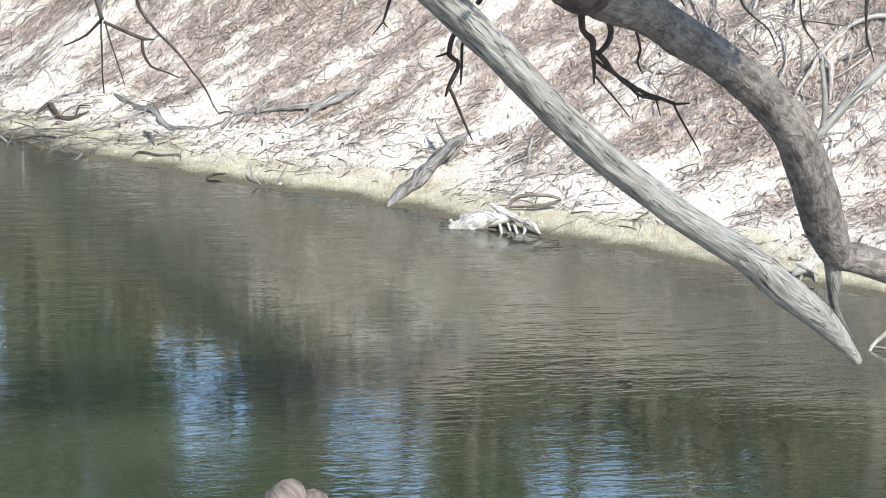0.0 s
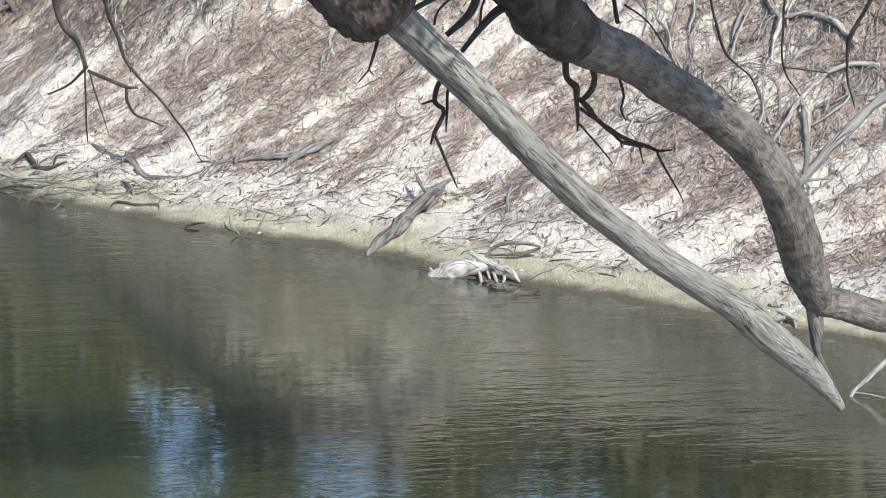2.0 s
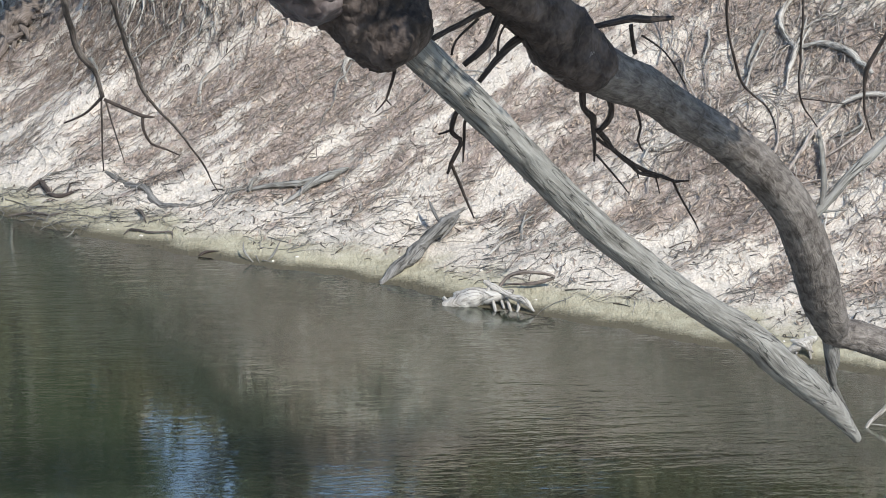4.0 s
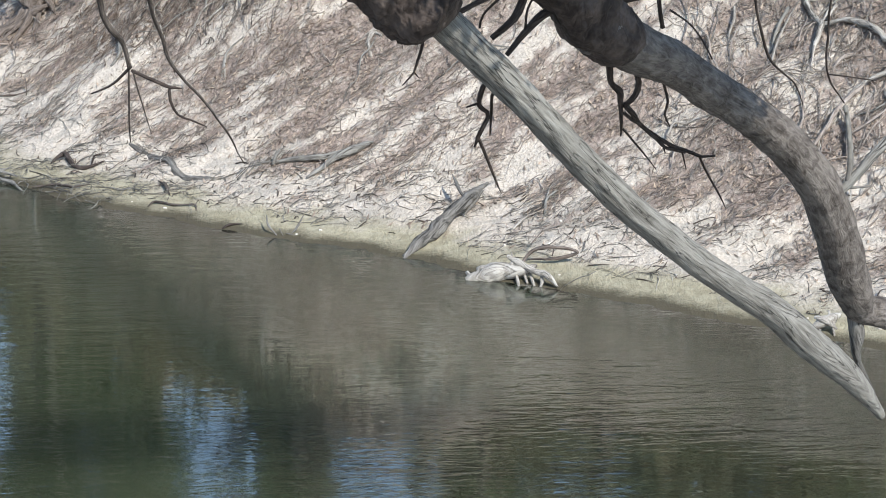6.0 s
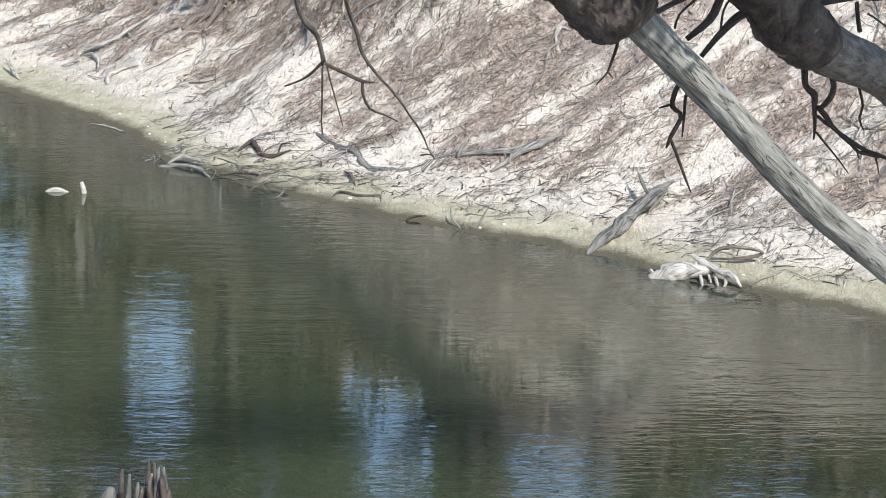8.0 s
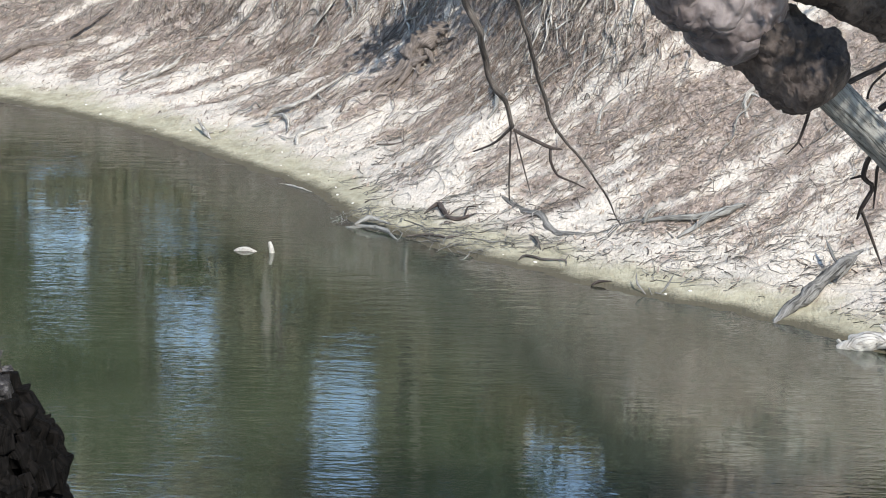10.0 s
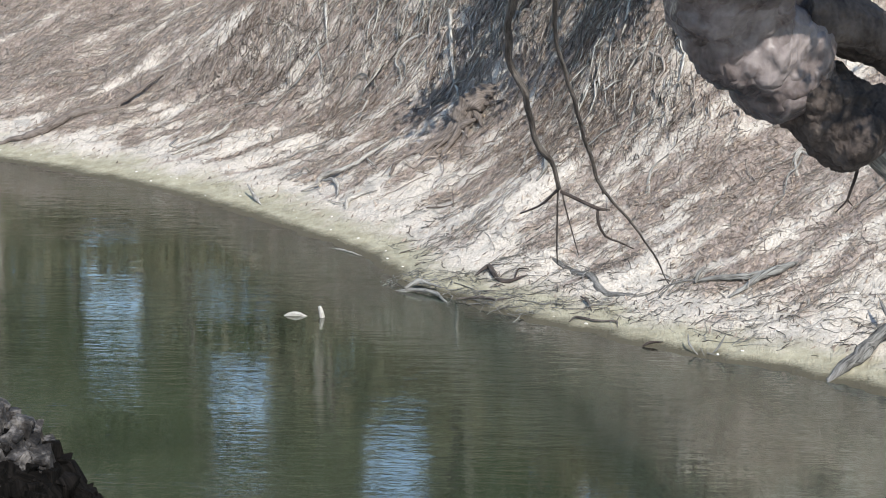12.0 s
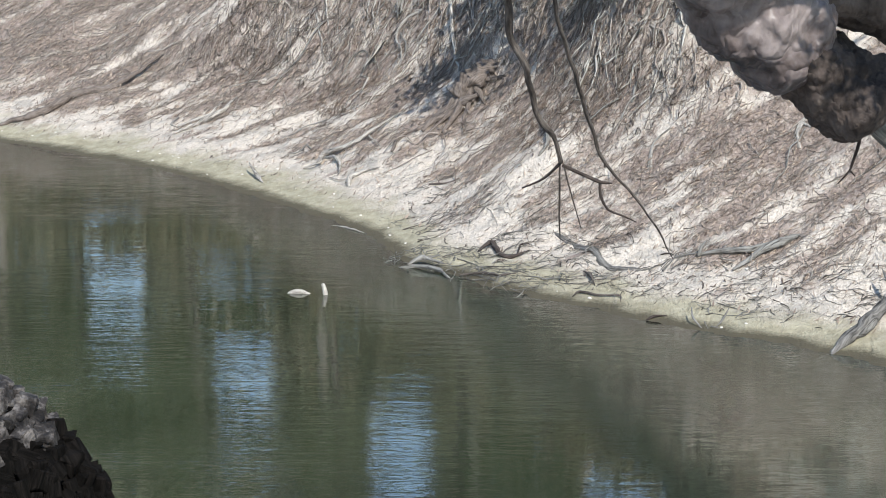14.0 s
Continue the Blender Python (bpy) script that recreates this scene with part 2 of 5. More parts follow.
def tube(points, sides=8, step=0.1, rough=0.0, knob=0.0, seed=0.0, knob_size=1.2, crisp=1.0):
    """A limb along a smooth line: vertices, faces and UVs. rough: depth of furrows, knob: of swellings, in radii."""
    p = smooth_path(points, step)
    way = np.gradient(p[:, :3], axis=0)
    way /= np.linalg.norm(way, axis=1)[:, None] + 1e-9
    side = np.cross(way[0], (0.3, 0.2, 0.9))
    side /= np.linalg.norm(side)
    verts, uvs, faces, run = [], [], [], 0.0
    for i, (x, y, z, r) in enumerate(p):
        if i:
            run += float(np.linalg.norm(p[i, :3] - p[i - 1, :3]))
        side = side - way[i] * (side @ way[i])
        side /= np.linalg.norm(side)
        other = np.cross(way[i], side)
        for k in range(sides):
            a = 2 * math.pi * k / sides
            d = side * math.cos(a) + other * math.sin(a)
            q = r
            if rough or knob:
                at = Vector((math.cos(a) * 2.2 + seed, math.sin(a) * 2.2, run * 0.9 / max(r, 0.05) * 0.35))
                q += r * rough * (noise.noise(at * 1.7) + 0.6 * noise.noise(Vector((at.x * 3.5, at.y * 3.5, at.z * 1.1))))
                if knob:
                    w = Vector((x + d[0] * r, y + d[1] * r, z + d[2] * r)) * knob_size
                    q += r * knob * (0.9 * noise.noise(w) + 0.6 * crisp * abs(noise.noise(w * 2.3)) + 0.35 * crisp * abs(noise.noise(w * 5.0)))
            verts.append((x + d[0] * q, y + d[1] * q, z + d[2] * q))
            uvs.append((abs(a - math.pi) * r, run))
    rings = len(p)
    for i in range(rings - 1):
        for k in range(sides):
            j = (k + 1) % sides
            faces.append((i * sides + k, i * sides + j, (i + 1) * sides + j, (i + 1) * sides + k))
    faces.append(tuple(range(sides - 1, -1, -1)))
    faces.append(tuple((rings - 1) * sides + k for k in range(sides)))
    return verts, faces, uvs


class Heap:
    """Many small pieces gathered into one mesh."""

    def __init__(self):
        self.v, self.f, self.uv = [], [], []

    def add(self, verts, faces, uvs):
        n = len(self.v)
        self.v += verts
        self.uv += uvs
        self.f += [tuple(i + n for i in f) for f in faces]

    def mesh(self, name, mat, smooth=True):
        return mesh_of(name, self.v, self.f, mat, self.uv, smooth)


def base(name, place, label, category, group="", kind=""):
    e = new(name)
    e.location = place
    e.empty_display_size = 0.2
    return tagged(e, label, category, group, kind)


def part(name, mesh, parent, label=""):
    """Links a mesh, made in world places, as one part under a thing or a part."""
    at = Vector((0, 0, 0))
    p = parent
    while p is not None:
        at += p.location
        p = p.parent
    mesh.transform(Matrix.Translation(-at))
    ob = new(name, mesh)
    ob.parent = parent
    return tagged(ob, label)


def limb(name, points, mat, parent, sides=8, step=0.1, rough=0.06, knob=0.0, seed=0.0, label="", knob_size=1.2, crisp=1.0):
    v, f, u = tube(points, sides, step, rough, knob, seed, knob_size, crisp)
    return part(name, mesh_of(name, v, f, mat, u), parent, label)


# ---- the land ----
U_KNOTS = (-60, -42, -30.2, -25.5, -21.8, -18.5, -15.5, -13.8, -12.2, -11.2, -10.0, -8.7, -7, -5.5, -4, -2.6, -1.1, 0.2, 1.5, 2.7, 4.2, 5.4, 7.3, 8.9, 10.4, 12.1, 25, 60)
S_KNOTS = (-6, 0.2, 1.4, 2.05, 2.05, 1.75, 1.28, 1.12, 0.72, 0.3, -0.42, -0.4, -0.56, -0.62, -0.4, -0.4, -0.25, 0.06, 0.24, 0.25, 0.16, 0.32, 0.48, 0.5, 0.6, 0.75, 1.0, 4)
RISE_S = (-400, -24, -14, -4, -1, 0, 0.6, 1.3, 2.2, 3.5, 5, 6.5, 8, 10, 12, 14, 18, 24, 60, 3000)
RISE_Z = (-1.6, -1.6, -1.6, -0.9, -0.22, 0, 0.1, 0.27, 0.58, 1.25, 2.2, 3.3, 4.4, 5.9, 7.1, 7.7, 8.1, 8.3, 8.5, 9.5)
NEAR_S = (-3000, -80, -40, -33, -31, -28, -24, -18, -16, -12, -8)
NEAR_Z = (12, 10.8, 10.5, 10.4, 10.3, 8.1, 5.4, 1.3, 0, -1.0, -1.6)
DIR_U, DIR_S, FOOT = (0.7507, -0.6606), (0.6606, 0.7507), (0.0, 42.9)
def bank_us(x, y):
    """Along the far bank and across it, from world x and y."""
    a, b = x - FOOT[0], y - FOOT[1]
    return a * DIR_U[0] + b * DIR_U[1], a * DIR_S[0] + b * DIR_S[1]


def bank_xy(u, s):
    return FOOT[0] + u * DIR_U[0] + s * DIR_S[0], FOOT[1] + u * DIR_U[1] + s * DIR_S[1]


def base_height(u, s):
    """The lie of the land without its small lumps: the far bank, the river bed and the near bank."""
    edge = sum(np.interp(u + k, U_KNOTS, S_KNOTS) for k in (-0.7, -0.25, 0, 0.25, 0.7)) / 5
    low = np.clip((-u - 11) / 12, 0, 1)
    far = np.interp((s - edge) * (1 - 0.12 * low), RISE_S, RISE_Z)
    far = np.where(far > 0.3, 0.3 + (far - 0.3) * (1 - 0.30 * low), far)
    # a steep, root-hung face where the river has cut into the bank
    cut = np.interp(u, (-33, -27, -9, -4), (0, 1, 1, 0))
    far = far + cut * np.interp(s - edge, (4.6, 5.6, 7.5, 9.5, 14, 40), (0, 0.3, 1.9, 2.9, 3.1, 0))
    near = np.interp(s, NEAR_S, NEAR_Z)
    return np.where(s > -10, far, near)


def height(x, y):
    """The height of the ground, with its lumps and runnels."""
    u, s = bank_us(x, y)
    z = float(base_height(u, s))
    if abs(z) < 40 and abs(u) < 80 and -40 < s < 40:
        k = min(1.0, max(0.0, z * 1.2))
        a, b = 0.83 * u - 0.56 * s, 0.56 * u + 0.83 * s
        z += k * (0.22 * noise.noise(Vector((u * 0.35, s * 0.3, 3.1))) + 0.20 * noise.noise(Vector((a * 0.95, b * 0.30, 7.7))) + 0.06 * noise.noise(Vector((a * 3.1, b * 1.4, 1.7))))
        z += k * (0.055 * noise.noise(Vector((u * 3.4, s * 2.6, 8.5))) + 0.03 * abs(noise.noise(Vector((u * 6.5, s * 5.0, 2.5)))))
        z += 0.025 * noise.noise(Vector((u * 1.6, s * 1.6, 5.5))) + 0.018 * noise.noise(Vector((u * 4.2, s * 4.2, 6.5)))
    return z


def cover_at(u, s):
    """How much litter gathers there: streaks that run up the slope, none on the beach."""
    a, b = 0.83 * u - 0.56 * s, 0.56 * u + 0.83 * s
    k = 0.8 * noise.noise(Vector((a * 1.25, b * 0.5, 2.2))) + 0.6 * noise.noise(Vector((a * 3.2, b * 1.3, 4.2))) + 0.3 * noise.noise(Vector((u * 0.4, s * 0.5, 9.2)))
    up = s - float(np.interp(u, U_KNOTS, S_KNOTS))
    return k + 0.06 + 0.16 * min(1.0, max(0.0, (up - 2.2) / 2.0)) + 0.25 * min(1.0, max(0.0, (-26 - u) / 8)) - 0.5 * max(0.0, 1 - max(0.0, up - 1.2) / 2.2)


def spaced(marks):
    """Steps of changing size: (from, to, size) one after another."""
    out = []
    for a, b, d in marks:
        out += list(np.arange(a, b - 1e-6, d))
    return out + [marks[-1][1]]


US = spaced([(-2500, -300, 220), (-300, -60, 24), (-60, -50, 1.3), (-50, -34, 0.3), (-34, -14, 0.12), (-14, 14, 0.08), (14, 18, 0.12), (18, 60, 1.4), (60, 300, 24), (300, 2500, 220)])
SS = spaced([(-2500, -300, 220), (-300, -50, 25), (-50, -14, 1.2), (-14, -2, 1.0), (-2, 6, 0.075), (6, 11, 0.12), (11, 20, 0.4), (20, 60, 4), (60, 300, 24), (300, 2500, 220)])
verts = []
for s in SS:
    for u in US:
        x, y = bank_xy(u, s)
        verts.append((x, y, height(x, y)))
nu = len(US)
faces = [(j * nu + i, j * nu + i + 1, (j + 1) * nu + i + 1, (j + 1) * nu + i) for j in range(len(SS) - 1) for i in range(nu - 1)]
land = mesh_of("ground", verts, faces, EARTH)
mask = land.attributes.new("cover", "FLOAT", "POINT")
mask.data.foreach_set("value", [cover_at(u, s) if abs(u) < 80 and abs(s) < 40 else 0.3 for s in SS for u in US])
ground = new("ground", land)
tagged(ground, "sandy eroded river bank with dry bark litter and a muddy edge", "river bank", kind="structure")

corners = [bank_xy(u, s) for u, s in ((-900, -60), (900, -60), (900, 30), (-900, 30))]
water = new("water", mesh_of("water", [(x, y, 0.0) for x, y in corners], [(0, 1, 2, 3)], WATER))
tagged(water, "still murky olive-brown river water with fine ripples", "river", kind="structure")

# ---- the great gum tree that leans over the river ----
LOG = [
    (1.40, 27.70, 7.13, 0.216), (1.49, 27.75, 7.01, 0.217), (2.03, 28.00, 6.45, 0.206), (2.64, 28.40, 5.79, 0.203),
    (3.10, 28.90, 5.21, 0.207), (4.04, 29.70, 4.16, 0.207), (4.64, 30.10, 3.60, 0.200), (5.12, 30.40, 3.16, 0.199),
    (5.74, 30.80, 2.66, 0.211), (6.46, 31.30, 2.10, 0.224), (7.06, 31.80, 1.48, 0.238), (7.83, 32.30, 0.75, 0.191),
    (8.33, 32.60, 0.14, 0.097), (8.46, 32.70, -0.05, 0.071),
]
BURL = [
    (1.47, 27.70, 7.08, 0.24), (1.38, 27.68, 7.17, 0.40), (1.18, 27.60, 7.32, 0.51), (0.95, 27.55, 7.50, 0.50), (0.78, 27.50, 7.64, 0.47), (0.40, 27.40, 7.95, 0.46),
]
LIMB = [
    (0.45, 27.30, 8.72, 0.341), (0.65, 27.40, 8.67, 0.342), (1.06, 27.60, 8.55, 0.345), (1.69, 28.00, 8.24, 0.337),
    (2.52, 28.60, 7.76, 0.360), (3.11, 29.10, 7.21, 0.397), (3.55, 29.50, 6.71, 0.404), (4.12, 30.00, 6.28, 0.336),
    (4.75, 30.50, 5.94, 0.296), (5.30, 30.90, 5.52, 0.286), (5.99, 31.30, 5.03, 0.283), (6.58, 31.70, 4.52, 0.297),
    (7.17, 32.10, 3.84, 0.311), (7.53, 32.50, 3.10, 0.317), (7.84, 33.00, 2.35, 0.332), (8.11, 33.40, 1.76, 0.293),
    (8.34, 33.80, 1.35, 0.235), (8.73, 34.00, 1.21, 0.237), (9.13, 34.10, 1.05, 0.238), (9.47, 34.20, 0.91, 0.240),
    (10.19, 34.30, 0.73, 0.205), (10.98, 34.40, 0.33, 0.151), (11.70, 34.50, -0.31, 0.114),
]
BOLE = [
    (0.62, 27.45, 7.80, 0.40), (0.42, 27.40, 7.97, 0.56), (-0.02, 27.2, 8.44, 0.64), (-0.36, 26.80, 9.02, 0.70), (-0.4, 25.4, 10.3, 0.62),
    (0.2, 22.0, 10.9, 0.54), (1.0, 18.0, 11.0, 0.56), (2.8, 14.6, 11.6, 0.64), (5.8, 12.4, 11.0, 0.8), (7.8, 10.6, 7.6, 1.1), (8.4, 9.4, 1.6, 1.8),
]
tree = base("gum_tree", (8.4, 9.4, 2.4), "huge old river gum leaning over the water, drooping dead limbs", "tree")
limb("bole", BOLE, SMOOTH_BARK, tree, 96, 0.045, 0.02, 0.30, 1.0, "smooth mauve-grey gum bark with folds", 1.7, 0.75)
burl = limb("burl", BURL, BURL_BARK, tree, 96, 0.022, 0.03, 0.36, 2.0, "dark lumpy burl swollen round the limb", 2.6, 0.75)
dead = limb("dead_limb", LOG, GREY_WOOD, tree, 48, 0.05, 0.10, 0.04, 4.0, "bare weathered grey limb whose broken end dips into water", 2.0)
# shade on the upper limb is put into this darker bark
limb("shaded_limb_base", LIMB[:6] + [(3.62, 29.55, 6.66, 0.42), (3.92, 29.82, 6.42, 0.385), (4.02, 29.92, 6.35, 0.30)], BURL_BARK, tree, 64, 0.035, 0.05, 0.20, 5.0, "rough base of the crooked limb, crown shade put into its dark bark", 2.6)
crooked = limb("crooked_limb", LIMB[6:], GUM_BARK, tree, 48, 0.05, 0.07, 0.09, 9.0, "thick crooked limb with rough grey-brown bark", 2.0)


def crooked_line(stem, step, seed):
    """The same stem with small kinks, as dead wood grows."""
    p = smooth_path(stem, step)
    out = []
    for j, (x, y, z, r) in enumerate(p):
        w = min(0.05, 0.9 * r + 0.008) * (0 if j in (0, len(p) - 1) else 1)
        d = noise.noise_vector(Vector((x * 3.1 + seed, y * 3.1, z * 3.1)))
        out.append((x + d.x * w, y + d.y * w, z + d.z * w, r * (1 + 0.25 * d.x)))
    return out


def twigs(stems, mat, parent, name="twig"):
    for k, stem in enumerate(stems):
        thin = 0.75 if mat is TWIG_BARK else 0.52 if name == "hanging_branch" else 0.85
        stem = [(*q[:3], q[3] * thin) for q in stem]
        r = max(q[3] for q in stem)
        stem = crooked_line(stem, 0.22, k)
        limb(name, stem, mat, parent, 7 if r > 0.05 else 5, 0.08, 0.10, 0.0, k * 1.7)


# two grey branches that hang in front of the bank
twigs([
    [(-0.4, 25.4, 10.3, 0.2), (-2.4, 27.2, 10.4, 0.16), (-3.26, 30.00, 8.13, 0.106), (-3.10, 30.50, 7.31, 0.092), (-3.06, 31.00, 6.81, 0.086), (-2.95, 31.20, 6.42, 0.087), (-2.77, 31.50, 6.11, 0.072), (-2.74, 31.60, 5.77, 0.064)],
    [(-2.4, 27.2, 10.4, 0.12), (-2.55, 28.6, 9.5, 0.09), (-2.61, 30.00, 8.05, 0.060), (-2.44, 30.60, 7.21, 0.062), (-2.29, 31.20, 6.40, 0.055), (-2.13, 31.60, 5.78, 0.048), (-1.73, 32.20, 5.13, 0.037), (-1.45, 32.80, 4.54, 0.029), (-1.23, 33.30, 3.96, 0.017)],
    [(-2.75, 31.60, 5.78, 0.032), (-2.78, 31.80, 5.34, 0.028), (-2.81, 32.00, 4.88, 0.024), (-2.82, 32.20, 4.57, 0.016)],
    [(-2.69, 31.60, 5.70, 0.028), (-2.60, 31.80, 5.25, 0.024), (-2.50, 32.00, 4.73, 0.012)],
], TWIG_GREY, tree, "hanging_branch")
twigs([
    [(-2.74, 31.60, 5.77, 0.032), (-2.97, 31.80, 5.52, 0.028), (-3.33, 32.00, 5.33, 0.016)],
    [(-2.72, 31.60, 5.74, 0.040), (-2.47, 31.60, 5.61, 0.036), (-2.19, 31.60, 5.49, 0.032), (-2.02, 31.60, 5.47, 0.012)],
    [(-2.19, 31.60, 5.49, 0.032), (-2.20, 31.60, 5.30, 0.028), (-2.09, 31.60, 5.10, 0.024), (-1.91, 31.60, 5.03, 0.020), (-1.69, 31.60, 4.91, 0.012)],
    [(-2.12, 31.60, 5.77, 0.024), (-2.12, 31.60, 5.69, 0.012)],
], TWIG_BARK, tree)
# dark twigs under the burl and the dead limb
twigs([
    [(1.17, 27.60, 6.95, 0.030), (1.17, 27.60, 6.80, 0.028), (1.11, 27.70, 6.53, 0.025), (1.08, 27.70, 6.43, 0.021), (0.94, 27.80, 6.25, 0.011)],
    [(1.08, 27.70, 6.43, 0.018), (1.14, 27.70, 6.36, 0.008)],
    [(2.06, 28.10, 6.28, 0.050), (1.97, 28.20, 6.12, 0.050), (1.92, 28.30, 5.89, 0.043), (2.02, 28.40, 5.77, 0.036), (2.03, 28.40, 5.68, 0.036), (1.92, 28.60, 5.41, 0.036), (1.89, 28.60, 5.26, 0.018)],
    [(1.92, 28.30, 5.90, 0.029), (1.76, 28.30, 5.85, 0.014)],
    [(2.15, 28.2, 6.12, 0.03), (2.09, 28.30, 5.99, 0.029), (2.10, 28.50, 5.73, 0.029), (2.09, 28.60, 5.41, 0.015)],
    [(1.94, 28.60, 5.39, 0.029), (2.04, 28.80, 5.10, 0.026), (2.18, 29.00, 4.74, 0.022), (2.28, 29.20, 4.51, 0.011)],
    [(1.65, 27.90, 7.14, 0.049), (2.05, 28.20, 7.29, 0.050), (2.66, 28.60, 7.48, 0.058)],
    [(2.11, 28.60, 6.68, 0.051), (2.37, 28.60, 6.95, 0.065), (2.52, 28.70, 7.18, 0.072), (2.67, 28.70, 7.47, 0.080)],
    [(2.32, 28.80, 6.42, 0.044), (2.53, 28.80, 6.69, 0.058), (2.76, 28.90, 6.91, 0.073), (3.05, 29.20, 6.98, 0.074)],
    [(1.94, 28.40, 6.85, 0.022), (2.00, 28.40, 7.03, 0.021), (2.29, 28.50, 7.29, 0.029)],
    [(2.55, 28.80, 6.69, 0.022), (2.59, 28.80, 7.02, 0.022), (2.71, 28.80, 7.23, 0.022)],
], TWIG_BARK, tree)
# dark drooping twigs under the crooked limb
twigs([
    [(3.70, 29.80, 6.35, 0.07), (3.74, 30.00, 6.21, 0.069), (3.89, 30.30, 5.76, 0.062), (4.06, 30.60, 5.38, 0.055), (4.09, 30.80, 5.05, 0.032), (4.10, 30.90, 4.85, 0.016)],
    [(4.13, 30.20, 6.13, 0.046), (4.25, 30.40, 5.69, 0.054), (4.22, 30.50, 5.52, 0.055), (4.12, 30.60, 5.35, 0.047)],
    [(4.09, 30.60, 5.37, 0.055), (4.39, 31.00, 5.00, 0.048), (4.77, 31.40, 4.66, 0.044), (5.16, 31.80, 4.41, 0.041), (5.43, 32.00, 4.27, 0.033)],
    [(4.11, 30.70, 5.22, 0.039), (4.52, 31.10, 4.85, 0.040), (4.81, 31.40, 4.56, 0.036), (5.16, 31.80, 4.39, 0.033)],
    [(5.43, 32.00, 4.27, 0.033), (5.67, 32.20, 4.23, 0.017)],
    [(5.41, 32.00, 4.27, 0.029), (5.64, 32.40, 3.85, 0.025), (5.96, 32.80, 3.28, 0.010)],
    [(4.12, 30.80, 4.97, 0.024), (4.39, 31.00, 4.64, 0.020), (4.65, 31.20, 4.29, 0.010)],
    [(4.77, 31.40, 4.62, 0.024), (4.81, 31.40, 4.47, 0.010)],
    [(5.12, 31.80, 4.39, 0.021), (5.20, 31.90, 4.11, 0.010)],
    [(4.60, 30.5, 5.75, 0.03), (4.66, 30.60, 5.60, 0.031), (4.69, 30.60, 5.40, 0.024), (4.68, 30.70, 5.18, 0.024), (4.77, 30.80, 5.00, 0.012)],
    [(3.78, 30.00, 6.10, 0.038), (4.11, 30.20, 5.89, 0.031), (4.53, 30.40, 5.76, 0.023)],
    [(3.89, 29.70, 6.95, 0.045), (4.28, 29.80, 7.02, 0.068), (4.69, 30.00, 6.98, 0.069), (5.06, 30.20, 6.97, 0.038)],
    [(4.46, 30.00, 6.92, 0.046), (4.55, 30.20, 6.50, 0.046)],
    [(4.61, 30.00, 6.77, 0.023), (4.96, 30.20, 6.50, 0.019), (5.27, 30.40, 6.02, 0.016)],
], TWIG_BARK, tree)
# thin dark twigs that hang from the crown
twigs([
    [(3.0, 26.6, 10.6, 0.06), (5.0, 29.4, 9.2, 0.04), (5.87, 31.00, 7.36, 0.032), (6.04, 31.50, 6.72, 0.028), (6.28, 32.00, 5.98, 0.029), (6.45, 32.20, 5.61, 0.025), (6.85, 32.50, 5.27, 0.021), (7.05, 32.70, 4.87, 0.010)],
    [(4.6, 28.9, 9.6, 0.04), (6.6, 30.8, 8.6, 0.03), (7.10, 31.50, 7.26, 0.024), (7.23, 32.00, 6.20, 0.025), (7.35, 32.50, 5.36, 0.021), (7.69, 32.80, 4.86, 0.013)],
    [(5.0, 29.4, 9.2, 0.06), (8.0, 31.4, 8.3, 0.055), (8.58, 32.00, 6.83, 0.050), (8.49, 32.30, 6.21, 0.042), (8.31, 32.50, 5.76, 0.051), (8.32, 32.60, 5.44, 0.030), (8.38, 32.70, 5.08, 0.026), (8.55, 32.90, 4.63, 0.010)],
    [(7.35, 32.50, 5.36, 0.017), (8.06, 32.60, 5.24, 0.010)],
], TWIG_BARK, tree, "hanging_twig")
# a bare grey fork on the crooked limb, and the broken stub below its bend
twigs([
    [(7.45, 32.1, 3.62, 0.07), (7.58, 32.10, 3.74, 0.076), (8.02, 32.30, 4.19, 0.085), (8.48, 32.50, 4.56, 0.085), (8.96, 32.60, 4.87, 0.103), (9.8, 32.7, 5.3, 0.06)],
    [(7.62, 32.10, 3.82, 0.051), (7.66, 32.20, 4.31, 0.051), (7.59, 32.30, 4.93, 0.042)],
    [(7.65, 32.10, 3.74, 0.025), (8.01, 32.20, 3.73, 0.013)],
], GREY_WOOD, tree, "stub")
twigs([
    [(8.20, 33.75, 1.45, 0.13), (8.23, 33.80, 1.23, 0.144), (8.28, 33.85, 0.89, 0.127), (8.33, 33.90, 0.59, 0.100), (8.36, 33.90, 0.44, 0.073)],
    [(8.34, 33.90, 0.49, 0.055), (8.53, 34.00, 0.12, 0.046), (8.72, 34.10, -0.18, 0.018)],
], DARK_WOOD, tree, "stub")
# the living crown high over the limbs, unseen and added
twigs([
    [(0.0, 23.8, 10.7, 0.4), (1.2, 23.6, 11.6, 0.3), (3.0, 24.0, 12.0, 0.22), (5.6, 24.6, 11.6, 0.12)],
    [(1.4, 23.8, 11.8, 0.2), (3.0, 26.6, 10.6, 0.12), (4.6, 28.9, 9.6, 0.06)],
    [(2.8, 14.6, 11.6, 0.5), (4.0, 12.0, 14.6, 0.35), (4.4, 9.4, 17.2, 0.2)],
    [(5.8, 12.4, 11.0, 0.5), (8.0, 10.0, 14.2, 0.35), (9.4, 8.6, 17.6, 0.2)],
], GUM_BARK, tree, "bough")


